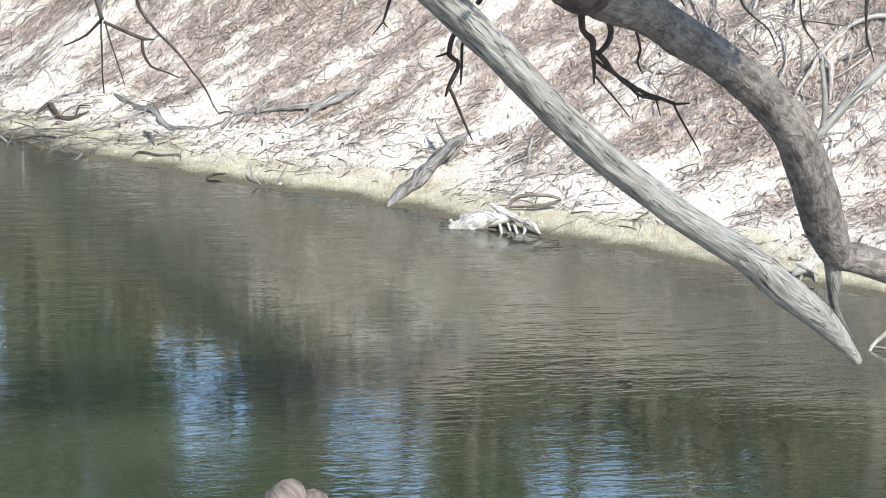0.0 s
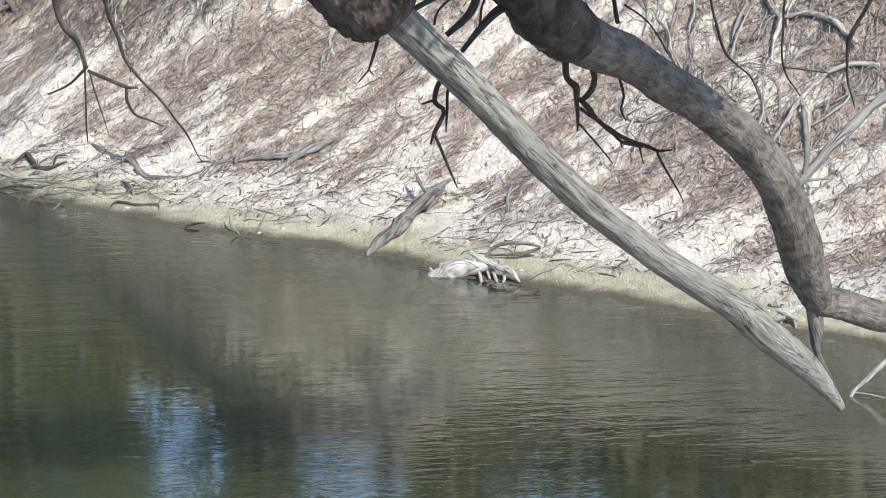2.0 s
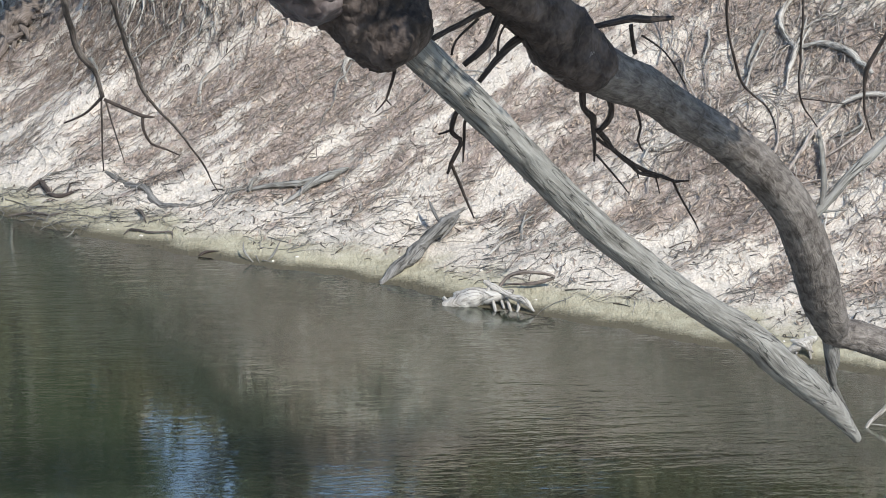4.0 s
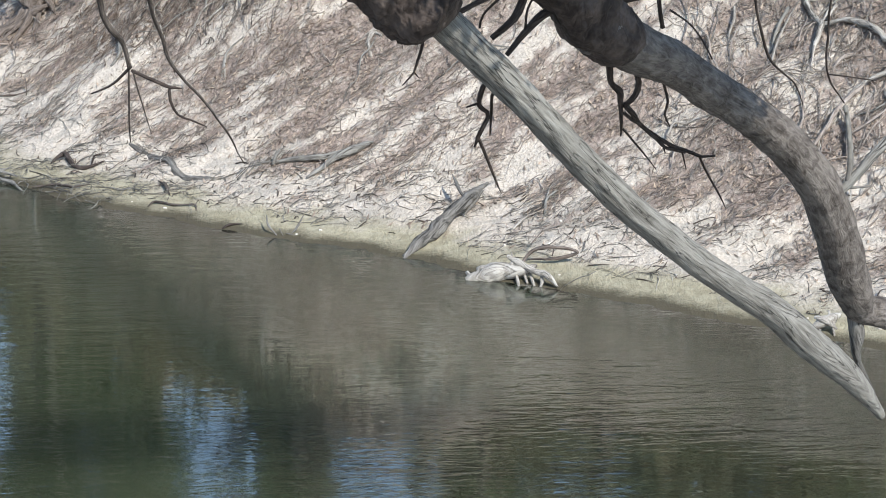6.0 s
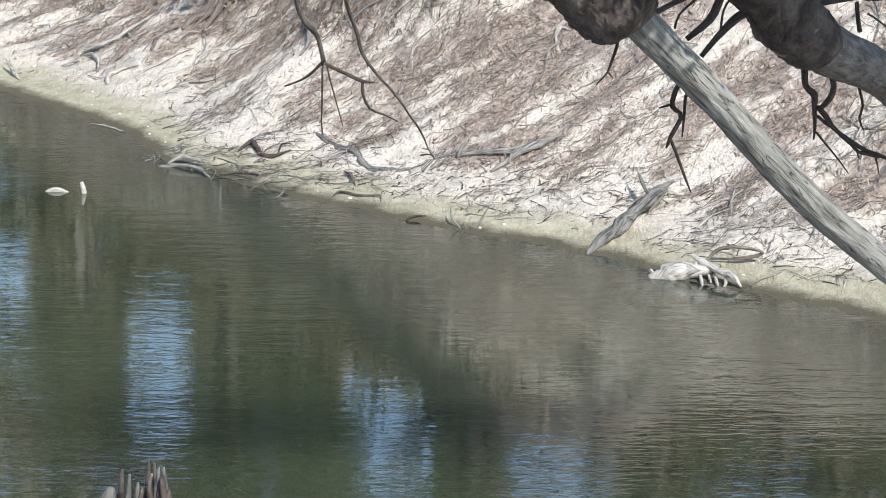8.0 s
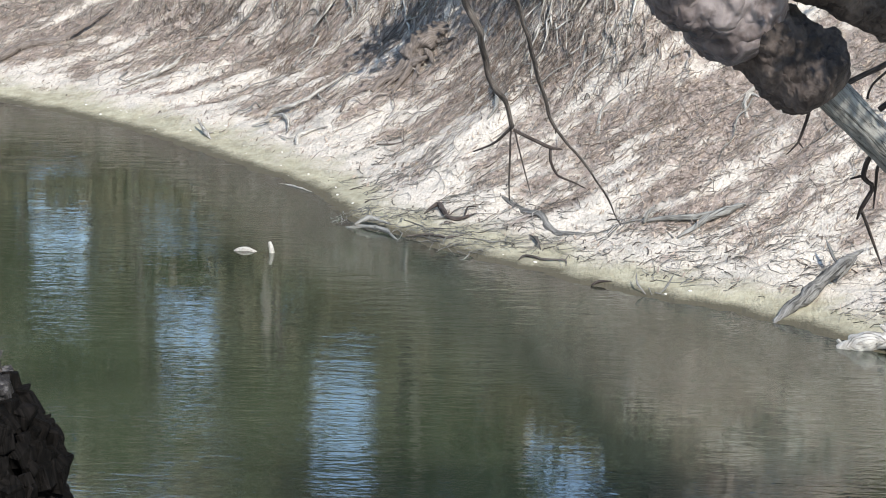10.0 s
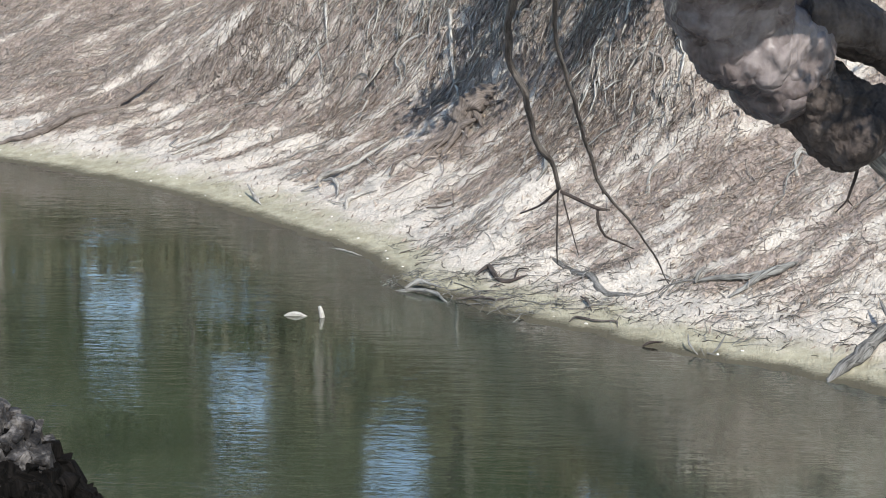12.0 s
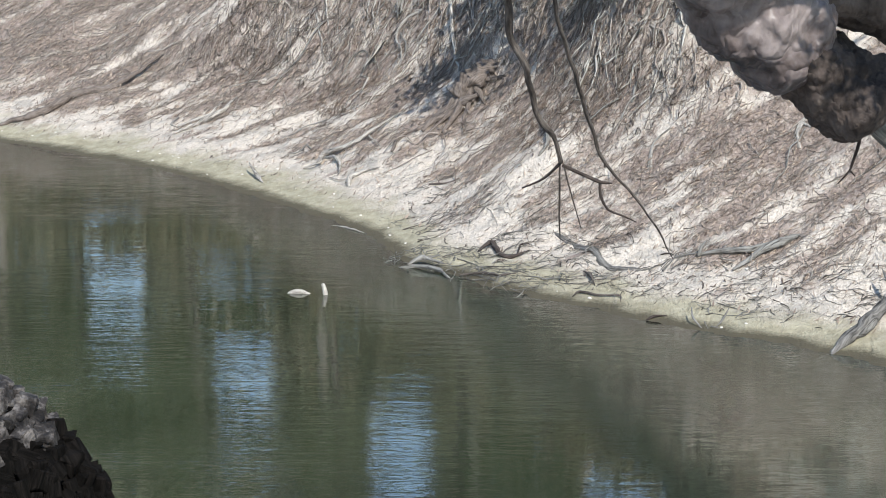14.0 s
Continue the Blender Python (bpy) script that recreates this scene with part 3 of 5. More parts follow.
def leaves(clumps, count, spread, size, keep=None, droop=0.5):
    """Narrow hanging leaves in clumps: vertices and faces."""
    v, f = [], []
    for k in range(count):
        c = random.choice(clumps)
        p = Vector((random.gauss(0, 1), random.gauss(0, 1), random.gauss(0, 0.7))) * spread * c[3] + Vector(c[:3])
        if keep and not keep(p):
            continue
        d = Vector((random.gauss(0, 1), random.gauss(0, 1), random.gauss(-droop, 0.6))).normalized()
        w = d.cross(Vector((random.gauss(0, 1), random.gauss(0, 1), random.gauss(0, 1)))).normalized()
        ln, wd = size * random.uniform(0.6, 1.4), size * random.uniform(0.15, 0.3)
        n = len(v)
        v += [tuple(p - d * ln * 0.5), tuple(p + w * wd), tuple(p + d * ln * 0.6), tuple(p - w * wd)]
        f.append((n, n + 1, n + 2, n + 3))
    return v, f


random.seed(11)
clumps = []
for k in range(64):
    # unseen leaves set sunward to shade the burl and upper crooked limb
    t = random.uniform(0.18, 1.2)
    c = Vector((0.2 + 4.6 * t, 27.2 + 2.9 * t, 8.2 - 2.2 * t)) + SUN_FROM * random.uniform(5.6, 7.6)
    clumps.append((c.x, c.y, c.z, random.uniform(0.45, 0.8)))
clumps += [(random.gauss(4.4, 1.6), random.gauss(8.5, 1.2), random.gauss(17.5, 0.8), 1.0) for _ in range(20)]
clumps += [(random.gauss(9.4, 1.6), random.gauss(8, 1.4), random.gauss(18.2, 0.8), 1.0) for _ in range(20)]
v, f = leaves(clumps, 17000, 0.6, 0.24, lambda p: p.z > 12.3 - 0.105 * p.y)
part("crown", mesh_of("crown", v, f, LEAF, None, False), tree, "sparse grey-green hanging gum leaves, unseen, added to shade the limbs")


# the tree as it stands, its broken limb end well over the water
REACH = 0.87
tree.scale = (REACH, REACH, REACH)
tree.location = Vector((0, 0, 12)) + REACH * (tree.location - Vector((0, 0, 12)))


# ---- dead wood on the far bank ----
def driftwood(name, mat, label, category, stems, group=""):
    """Dead wood on the ground. Stems: points of x, y, height over the ground and radius; the first is the main one."""
    x, y = stems[0][0][:2]
    thing = base(name, (x, y, height(x, y)), label, category, group)
    for k, stem in enumerate(stems):
        pts = [(a, b, max(height(a, b), -0.1) + h, r) for a, b, h, r in stem]
        pts = [(*q[:3], q[3] * (0.65 if j == 0 else 0.4 if j == len(pts) - 1 else 1.0)) for j, q in enumerate(pts)]
        pts = crooked_line(pts, 0.18, x)
        limb("stem" if k == 0 else "side_branch", pts, mat, thing, 16 if k == 0 else 10, 0.035, 0.20, 0.28, k * 2.3 + x, "", 7.0)
    return thing


driftwood("fallen_log", DARK_WOOD, "weathered grey log lying up the bank, foot at water", "log", [
    [(1.49, 41.95, -0.02, 0.076), (1.83, 42.35, 0.10, 0.109), (2.37, 43.01, 0.20, 0.122), (2.85, 43.45, 0.30, 0.111), (3.24, 43.69, 0.35, 0.067)],
    [(2.78, 43.35, 0.30, 0.044), (2.61, 43.75, 0.40, 0.034), (2.53, 44.01, 0.50, 0.017)],
    [(3.11, 43.59, 0.30, 0.056), (2.90, 43.47, 0.15, 0.045), (2.72, 43.27, 0.05, 0.022)],
    [(1.63, 42.19, 0.05, 0.044), (1.51, 41.95, 0.00, 0.032), (1.43, 41.89, -0.05, 0.022)],
])
driftwood("driftwood_branch", GREY_WOOD, "weathered forked branch lying across the sandy slope", "branch", [
    [(-0.37, 45.85, 0.04, 0.035), (0.03, 46.05, 0.08, 0.059), (0.51, 46.27, 0.12, 0.082), (1.02, 46.35, 0.10, 0.071)],
    [(-1.09, 46.57, 0.06, 0.036), (-0.55, 46.41, 0.08, 0.059), (0.04, 46.31, 0.10, 0.071), (0.57, 46.35, 0.10, 0.059)],
    [(-1.08, 46.53, 0.05, 0.036), (-1.00, 46.59, 0.18, 0.036), (-0.90, 46.61, 0.30, 0.024)],
])
driftwood("driftwood_stump", BLEACHED, "bleached driftwood stump with tangled roots at the waterline", "stump", [
    [(2.58, 40.39, 0.06, 0.115), (2.89, 40.37, 0.10, 0.157), (3.30, 40.31, 0.14, 0.146), (3.69, 40.17, 0.20, 0.115), (3.87, 40.19, 0.24, 0.073)],
    [(3.33, 40.33, 0.42, 0.042), (3.53, 40.25, 0.32, 0.073), (3.75, 40.07, 0.25, 0.062), (4.01, 39.83, 0.18, 0.052), (4.20, 39.63, 0.05, 0.041)],
    [(3.28, 40.29, 0.18, 0.052), (3.46, 40.27, 0.30, 0.052), (3.42, 40.45, 0.42, 0.031)],
    [(3.48, 40.19, 0.14, 0.031), (3.50, 39.95, 0.05, 0.031), (3.51, 39.75, -0.02, 0.021)],
    [(3.73, 40.19, 0.15, 0.031), (3.77, 39.95, 0.05, 0.031), (3.81, 39.83, -0.03, 0.021)],
    [(3.63, 40.21, 0.12, 0.063), (3.67, 39.95, 0.04, 0.052)],
    [(3.91, 40.01, 0.20, 0.031), (3.92, 39.89, 0.08, 0.031), (3.88, 39.81, -0.03, 0.021)],
    [(2.80, 40.55, 0.16, 0.073), (3.05, 40.43, 0.20, 0.084), (3.31, 40.35, 0.22, 0.063)],
    [(2.61, 40.63, 0.12, 0.053), (2.73, 40.37, 0.06, 0.084)],
])
driftwood("bent_branch", BRANCH_BARK, "thin dark looped branch resting behind the driftwood stump", "branch", [
    [(3.62, 40.57, 0.15, 0.032), (3.81, 40.69, 0.30, 0.032), (4.23, 40.59, 0.35, 0.032), (4.67, 40.49, 0.25, 0.026), (4.34, 40.63, 0.12, 0.032), (3.77, 40.81, 0.08, 0.032)],
    [(4.22, 40.55, 0.35, 0.021), (4.19, 40.59, 0.20, 0.026)],
    [(4.10, 41.39, 0.30, 0.021), (3.86, 41.15, 0.20, 0.021)],
])
driftwood("forked_stick", GREY_WOOD, "small pale forked stick standing in the mud", "stick", [
    [(-1.17, 44.10, 0.25, 0.012), (-1.13, 43.81, 0.15, 0.022), (-0.97, 43.62, 0.00, 0.025)],
    [(-0.43, 43.93, 0.25, 0.012), (-0.57, 43.72, 0.12, 0.020), (-0.68, 43.63, 0.00, 0.020)],
    [(-0.91, 43.70, 0.10, 0.018), (-0.84, 43.56, 0.00, 0.009)],
    [(-0.79, 43.58, 0.04, 0.018), (-0.57, 43.52, 0.00, 0.009)],
])
driftwood("half_buried_log", DARK_WOOD, "half-buried grey log curving through pale sand", "log", [
    [(-4.30, 49.21, -0.06, 0.050), (-3.70, 48.53, -0.05, 0.090), (-3.30, 47.93, -0.04, 0.100), (-3.03, 47.30, -0.04, 0.090), (-2.48, 46.92, -0.05, 0.080), (-1.82, 46.59, -0.07, 0.040)],
    [(-1.81, 46.40, 0.04, 0.035), (-1.58, 46.82, 0.04, 0.018)],
])
driftwood("dark_root", TWIG_BARK, "dark twisted root lying on the sand", "root", [
    [(-5.99, 49.05, 0.02, 0.030), (-5.69, 49.23, 0.10, 0.050), (-5.43, 48.66, 0.06, 0.045), (-5.05, 48.50, 0.05, 0.035), (-4.77, 48.61, 0.06, 0.020)],
    [(-5.70, 49.26, 0.04, 0.035), (-5.50, 48.70, 0.04, 0.018)],
    [(-5.05, 48.51, 0.08, 0.025), (-4.99, 48.91, 0.08, 0.019), (-4.76, 48.84, 0.08, 0.013)],
])
driftwood("waterside_log", GREY_WOOD, "flat weathered log reaching out over the water", "log", [
    [(-7.95, 48.80, 0.04, 0.025), (-7.50, 48.62, 0.08, 0.042), (-7.13, 48.52, 0.09, 0.05), (-6.75, 48.20, 0.08, 0.038), (-6.32, 47.50, 0.02, 0.049)],
    [(-7.50, 48.58, 0.14, 0.050), (-7.21, 48.82, 0.20, 0.050), (-7.01, 48.72, 0.16, 0.038), (-6.66, 48.44, 0.10, 0.025)],
    [(-7.16, 48.74, 0.16, 0.04), (-6.80, 48.80, 0.18, 0.03)],
])
driftwood("waterside_branch", TWIG_GREY, "dark wet branches lying along the water", "branch", [
    [(-6.26, 47.77, 0.05, 0.020), (-5.78, 47.79, 0.05, 0.028), (-5.33, 47.49, 0.05, 0.025), (-4.96, 47.44, 0.05, 0.015)],
    [(-3.67, 45.92, 0.00, 0.012), (-3.56, 46.05, 0.05, 0.020), (-3.14, 45.78, 0.05, 0.022), (-2.66, 45.61, 0.05, 0.020), (-2.64, 45.43, 0.00, 0.012)],
    [(-5.08, 46.14, 0.02, 0.025), (-4.76, 45.81, 0.02, 0.013)],
    [(-5.70, 48.18, 0.04, 0.025), (-5.12, 47.89, 0.04, 0.013)],
])
driftwood("dark_stick", TWIG_BARK, "short dark stick on wet mud", "stick", [
    [(-2.07, 44.22, 0.02, 0.023), (-1.93, 44.32, 0.04, 0.023), (-1.67, 44.38, 0.02, 0.017)],
])
driftwood("pale_fallen_branch", BLEACHED, "long pale dead branch with crooked side twigs", "branch", [
    [(-11.59, 57.98, 0.03, 0.030), (-11.15, 57.94, 0.10, 0.050), (-11.09, 58.34, 0.14, 0.070), (-10.45, 58.18, 0.14, 0.060), (-9.93, 58.20, 0.14, 0.050), (-9.45, 58.53, 0.12, 0.035), (-9.15, 58.81, 0.10, 0.020)],
    [(-11.03, 58.14, 0.12, 0.050), (-10.68, 57.68, 0.12, 0.045), (-10.42, 56.87, 0.08, 0.035), (-10.43, 56.48, 0.02, 0.020)],
    [(-9.89, 58.41, 0.06, 0.030), (-9.71, 57.75, 0.06, 0.022), (-9.34, 56.97, 0.06, 0.015)],
])
driftwood("mossy_root_log", BRANCH_BARK, "brown root log sprawling down the slope", "root", [
    [(-8.28, 57.11, 0.04, 0.050), (-8.08, 57.33, 0.10, 0.080), (-7.66, 57.55, 0.14, 0.090), (-7.21, 57.51, 0.20, 0.110), (-6.88, 57.44, 0.25, 0.120)],
    [(-8.99, 56.46, 0.08, 0.050), (-8.91, 57.08, 0.08, 0.042), (-8.68, 57.34, 0.08, 0.033), (-8.40, 57.30, 0.08, 0.025)],
    [(-8.06, 57.38, 0.05, 0.030), (-7.81, 56.94, 0.05, 0.022), (-7.73, 57.08, 0.05, 0.015)],
])
driftwood("leaning_stub", BLEACHED, "short weathered stub leaning out of the mud", "stub", [
    [(-13.10, 58.30, 0.30, 0.025), (-12.92, 57.99, 0.18, 0.040), (-12.73, 57.70, 0.06, 0.060), (-12.56, 57.40, 0.00, 0.040)],
    [(-12.75, 57.79, 0.03, 0.035), (-12.59, 57.83, 0.03, 0.018)],
])
driftwood("far_fallen_branch", BRANCH_BARK, "long dark fallen branch lying up the slope", "branch", [
    [(-22.41, 65.70, 0.05, 0.070), (-21.22, 65.86, 0.10, 0.104), (-20.20, 66.66, 0.12, 0.105), (-19.05, 67.06, 0.12, 0.087), (-17.80, 68.14, 0.10, 0.053)],
    [(-20.76, 66.14, 0.12, 0.069), (-20.48, 66.40, 0.15, 0.052)],
    [(-21.39, 66.46, 0.10, 0.044), (-20.94, 65.66, 0.10, 0.052)],
])
driftwood("pale_stick", BLEACHED, "slim pale stick lying on bare sand", "stick", [
    [(-16.25, 62.70, 0.03, 0.032), (-15.51, 63.14, 0.06, 0.065), (-14.93, 63.52, 0.08, 0.065), (-14.63, 64.08, 0.10, 0.033)],
])
driftwood("dead_shrub", BRANCH_BARK, "small dead shrub on the pale slope", "shrub", [
    [(-7.79, 54.49, 0.03, 0.025), (-7.34, 54.26, 0.03, 0.019), (-6.97, 54.13, 0.03, 0.013)],
    [(-7.08, 54.05, 0.03, 0.020), (-7.10, 54.29, 0.15, 0.015), (-7.15, 54.52, 0.25, 0.010)],
    [(-7.49, 54.34, 0.03, 0.020), (-7.61, 54.50, 0.15, 0.010)],
])
driftwood("forked_root", BLEACHED, "pale forked root hanging on red-brown earth", "root", [
    [(10.34, 45.69, 0.10, 0.059), (9.80, 45.27, 0.15, 0.058), (9.82, 44.77, 0.15, 0.052), (9.89, 44.31, 0.15, 0.057), (9.68, 43.87, 0.10, 0.034), (9.56, 43.43, 0.05, 0.017)],
    [(9.89, 44.31, 0.15, 0.046), (10.37, 44.05, 0.15, 0.046), (10.77, 43.55, 0.18, 0.068), (11.11, 42.89, 0.20, 0.112)],
    [(9.90, 44.33, 0.15, 0.034), (10.11, 44.67, 0.10, 0.023), (10.31, 45.09, 0.10, 0.017)],
])
driftwood("crooked_stick", ROOT_WOOD, "pale crooked sticks crossing on the slope", "stick", [
    [(9.22, 41.69, 0.08, 0.033), (9.59, 42.01, 0.15, 0.038), (9.90, 42.25, 0.20, 0.044), (10.27, 42.49, 0.15, 0.033), (10.52, 42.63, 0.10, 0.022)],
    [(9.82, 41.29, 0.10, 0.043), (9.93, 41.87, 0.20, 0.044), (9.86, 42.23, 0.20, 0.033)],
    [(9.95, 41.69, 0.10, 0.022), (10.43, 41.69, 0.15, 0.022), (10.70, 41.75, 0.20, 0.016), (10.67, 42.11, 0.20, 0.013)],
])
driftwood("bleached_root_clump", BLEACHED, "broken bleached root clump on the mud", "stump", [
    [(8.22, 36.69, 0.05, 0.049), (8.39, 36.71, 0.12, 0.078), (8.58, 36.71, 0.20, 0.078), (8.74, 36.67, 0.28, 0.049)],
    [(8.29, 36.71, 0.25, 0.039), (8.42, 36.63, 0.20, 0.049), (8.64, 36.51, 0.08, 0.039)],
    [(8.54, 36.77, 0.30, 0.029), (8.56, 36.61, 0.14, 0.039), (8.58, 36.43, 0.00, 0.029)],
    [(8.36, 36.55, 0.10, 0.029), (8.31, 36.47, 0.00, 0.019)],
])
driftwood("bleached_stub", BLEACHED, "bleached broken root end standing on the beach", "root", [
    [(-10.00, 55.66, 0.00, 0.060), (-10.01, 56.00, 0.08, 0.060), (-9.68, 56.13, 0.08, 0.035), (-9.27, 56.11, 0.04, 0.020)],
    [(-10.61, 56.44, 0.04, 0.025), (-10.26, 56.10, 0.04, 0.019), (-10.09, 56.14, 0.04, 0.013)],
])
driftwood("beach_stick", BLEACHED, "thin pale stick lying at the edge of water", "stick", [
    [(-9.02, 51.97, 0.04, 0.012), (-9.69, 52.74, 0.03, 0.020), (-10.29, 52.99, 0.03, 0.015)],
])
driftwood("bank_branch", TWIG_GREY, "dark bent branch half sunk in sand", "branch", [
    [(-3.50, 47.10, 0.05, 0.025), (-3.35, 46.79, 0.08, 0.035), (-3.22, 46.30, 0.02, 0.025)],
    [(-3.16, 46.31, 0.03, 0.020), (-2.87, 46.40, 0.03, 0.010)],
])
driftwood("thin_grey_branch", GREY_WOOD, "thin grey branch lying on the pale sand", "branch", [
    [(-1.58, 46.82, 0.05, 0.020), (-1.28, 46.74, 0.05, 0.015), (-0.86, 46.56, 0.05, 0.010)],
    [(-1.46, 46.83, 0.03, 0.020), (-1.58, 46.64, 0.03, 0.015), (-1.63, 46.31, 0.03, 0.010)],
])

# old stump with a root plate high on the slope
sx, sy = -7.01, 58.09
stump = base("old_stump", (sx, sy, height(sx, sy)), "broken grey stump with roots gripping the slope", "stump")
gz = height(sx, sy)
limb("stump_body", [(sx - 0.45, sy - 0.35, gz - 0.15, 0.18), (sx - 0.1, sy - 0.15, gz + 0.22, 0.27), (sx + 0.25, sy, gz + 0.42, 0.25), (sx + 0.6, sy + 0.2, gz + 0.55, 0.15)], BRANCH_BARK, stump, 32, 0.04, 0.30, 0.75, 3.0, "", 4.0)
for k, (dx, dy, r) in enumerate(((-1.5, -0.7, 0.12), (-0.7, -1.3, 0.09), (-0.2, -1.1, 0.07), (0.35, -0.9, 0.07), (-1.1, -1.2, 0.06), (0.9, -0.5, 0.06))):
    a, b = sx + dx, sy + dy
    limb("root", [(sx - 0.1, sy - 0.15, gz + 0.35, r * 0.9), (sx + dx * 0.5, sy + dy * 0.5, height(sx + dx * 0.5, sy + dy * 0.5) + 0.18, r), (a, b, height(a, b) + 0.02, r * 0.35)], BRANCH_BARK, stump, 10, 0.05, 0.25, 0.5, k, "", 5.0)

# two pale ends of sunken wood that stand out of the water, and a white stick by the dead limb
snag = base("sunken_log", (-9.48, 46.41, 0.0), "pale rounded top of a sunken log above water", "log")
limb("log_top", [(-9.78, 46.40, -0.03, 0.03), (-9.66, 46.41, 0.02, 0.055), (-9.48, 46.40, 0.03, 0.058), (-9.28, 46.36, -0.02, 0.03)], BLEACHED, snag, 12, 0.04, 0.1, 0.1)
post = base("upright_snag", (-8.95, 46.29, 0.0), "short pale snag standing upright in the water", "snag")
limb("snag_top", [(-8.93, 46.29, -0.2, 0.05), (-8.95, 46.29, 0.08, 0.055), (-8.99, 46.29, 0.24, 0.035)], BLEACHED, post, 10, 0.04, 0.1, 0.1)
stick = base("white_stick", (8.72, 33.1, 0.0), "slim white forked stick rising out of the water", "stick")
limb("stem", [(8.66, 33.0, -0.08, 0.02), (8.74, 33.1, 0.05, 0.03), (8.98, 33.2, 0.22, 0.035), (9.3, 33.25, 0.50, 0.045), (9.9, 33.3, 0.9, 0.05)], BLEACHED, stick, 8, 0.05, 0.1, 0.1)
limb("side_branch", [(8.74, 33.1, 0.05, 0.012), (9.0, 33.0, 0.04, 0.012), (9.4, 32.9, -0.05, 0.008)], BLEACHED, stick, 5, 0.05)

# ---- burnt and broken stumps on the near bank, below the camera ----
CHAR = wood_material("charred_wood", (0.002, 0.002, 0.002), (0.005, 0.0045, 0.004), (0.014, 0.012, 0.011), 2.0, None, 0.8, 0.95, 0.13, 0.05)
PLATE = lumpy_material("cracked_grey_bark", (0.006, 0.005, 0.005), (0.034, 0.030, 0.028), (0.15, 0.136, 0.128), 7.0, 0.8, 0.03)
random.seed(5)
cx, cy = -5.09, 13.44
burnt = base("burnt_stump", (cx, cy, height(cx, cy)), "charred hollow stump with cracked grey bark on top", "stump")
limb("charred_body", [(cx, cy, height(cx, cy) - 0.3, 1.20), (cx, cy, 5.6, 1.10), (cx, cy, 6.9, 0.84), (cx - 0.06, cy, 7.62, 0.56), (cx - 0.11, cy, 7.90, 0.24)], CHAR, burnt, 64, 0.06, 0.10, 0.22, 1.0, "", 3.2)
for k in range(230):
    row = k // 23
    h = (row + random.uniform(-0.3, 0.3)) / 10
    a = -3.3 + 4.0 * ((k % 23) + 0.5 * (row % 2) + random.uniform(-0.3, 0.3)) / 23
    r = 0.92 - 0.68 * max(0.0, h) ** 1.5 + random.uniform(-0.03, 0.03)
    q = random.uniform(0.035, 0.085)
    bm = bmesh.new()
    bmesh.ops.create_cube(bm, size=2 * q)
    bmesh.ops.bevel(bm, geom=bm.edges[:], offset=q * 0.3, segments=2, affect="EDGES", profile=0.6)
    for w in bm.verts:
        w.co *= 1 + 0.55 * noise.noise(w.co * 11 + Vector((k, 0, 0))) + 0.25 * noise.noise(w.co * 34 + Vector((0, k, 0)))
        w.co.x *= 0.8
        w.co.z *= 1.0
    uv = bm.loops.layers.uv.new("UVMap")
    for fa in bm.faces:
        for lo in fa.loops:
            lo[uv].uv = (lo.vert.co.y + 0.7 * lo.vert.co.x + k, lo.vert.co.z)
    bm.transform(Matrix.Translation((cx - 0.06 + r * math.cos(a), cy + r * math.sin(a), 7.13 + 0.88 * h)) @ Euler((random.uniform(-0.5, 0.5), random.uniform(-0.5, 0.5), a)).to_matrix().to_4x4())
    me = bpy.data.meshes.new("bark_plate")
    bm.to_mesh(me)
    bm.free()
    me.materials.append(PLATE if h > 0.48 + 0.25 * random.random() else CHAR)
    part("bark_plate", me, burnt)

bx, by = -2.55, 13.80
broken = base("broken_stump", (bx, by, height(bx, by)), "splintered dark grey stump with torn wood", "stump")
limb("stump_body", [(bx - 0.05, by, height(bx, by) - 0.1, 0.36), (bx - 0.05, by, 5.6, 0.28), (bx - 0.03, by, 6.34, 0.22)], BURL_BARK, broken, 24, 0.06, 0.2, 0.1)
for k in range(22):
    a, q = random.uniform(0, 6.28), random.uniform(0.2, 1.0)
    x, y = bx + 0.16 * q * math.cos(a) + 0.03, by + 0.16 * q * math.sin(a)
    limb("splinter", [(x, y, 6.0, 0.045), (x + random.uniform(-0.015, 0.015), y, 6.36, 0.032), (x + random.uniform(-0.03, 0.03), y, 6.44 + random.uniform(0, 0.20), 0.008)], BURL_BARK if k % 4 else DARK_WOOD, broken, 6, 0.06, 0.25)
limb("torn_flap", [(bx - 0.24, by - 0.1, 6.0, 0.09), (bx - 0.22, by - 0.1, 6.34, 0.085), (bx - 0.17, by - 0.1, 6.52, 0.02)], DARK_WOOD, broken, 10, 0.05, 0.25)
kx, ky = -0.05, 13.9
knob = base("stump_knob", (kx, ky, height(kx, ky)), "weathered grey broken stump with a knobbly top", "stump")
limb("stump_body", [(kx, ky, height(kx, ky) - 0.1, 0.30), (kx, ky, 5.3, 0.22), (kx - 0.01, ky, 6.0, 0.15), (kx - 0.05, ky, 6.13, 0.05)], BRANCH_BARK, knob, 24, 0.04, 0.25, 0.3, 2.0, "", 5.0)
limb("stump_knot", [(kx + 0.14, ky, 5.6, 0.14), (kx + 0.17, ky, 5.98, 0.11), (kx + 0.18, ky, 6.08, 0.03)], BRANCH_BARK, knob, 16, 0.04, 0.25, 0.3, 5.0, "", 5.0)


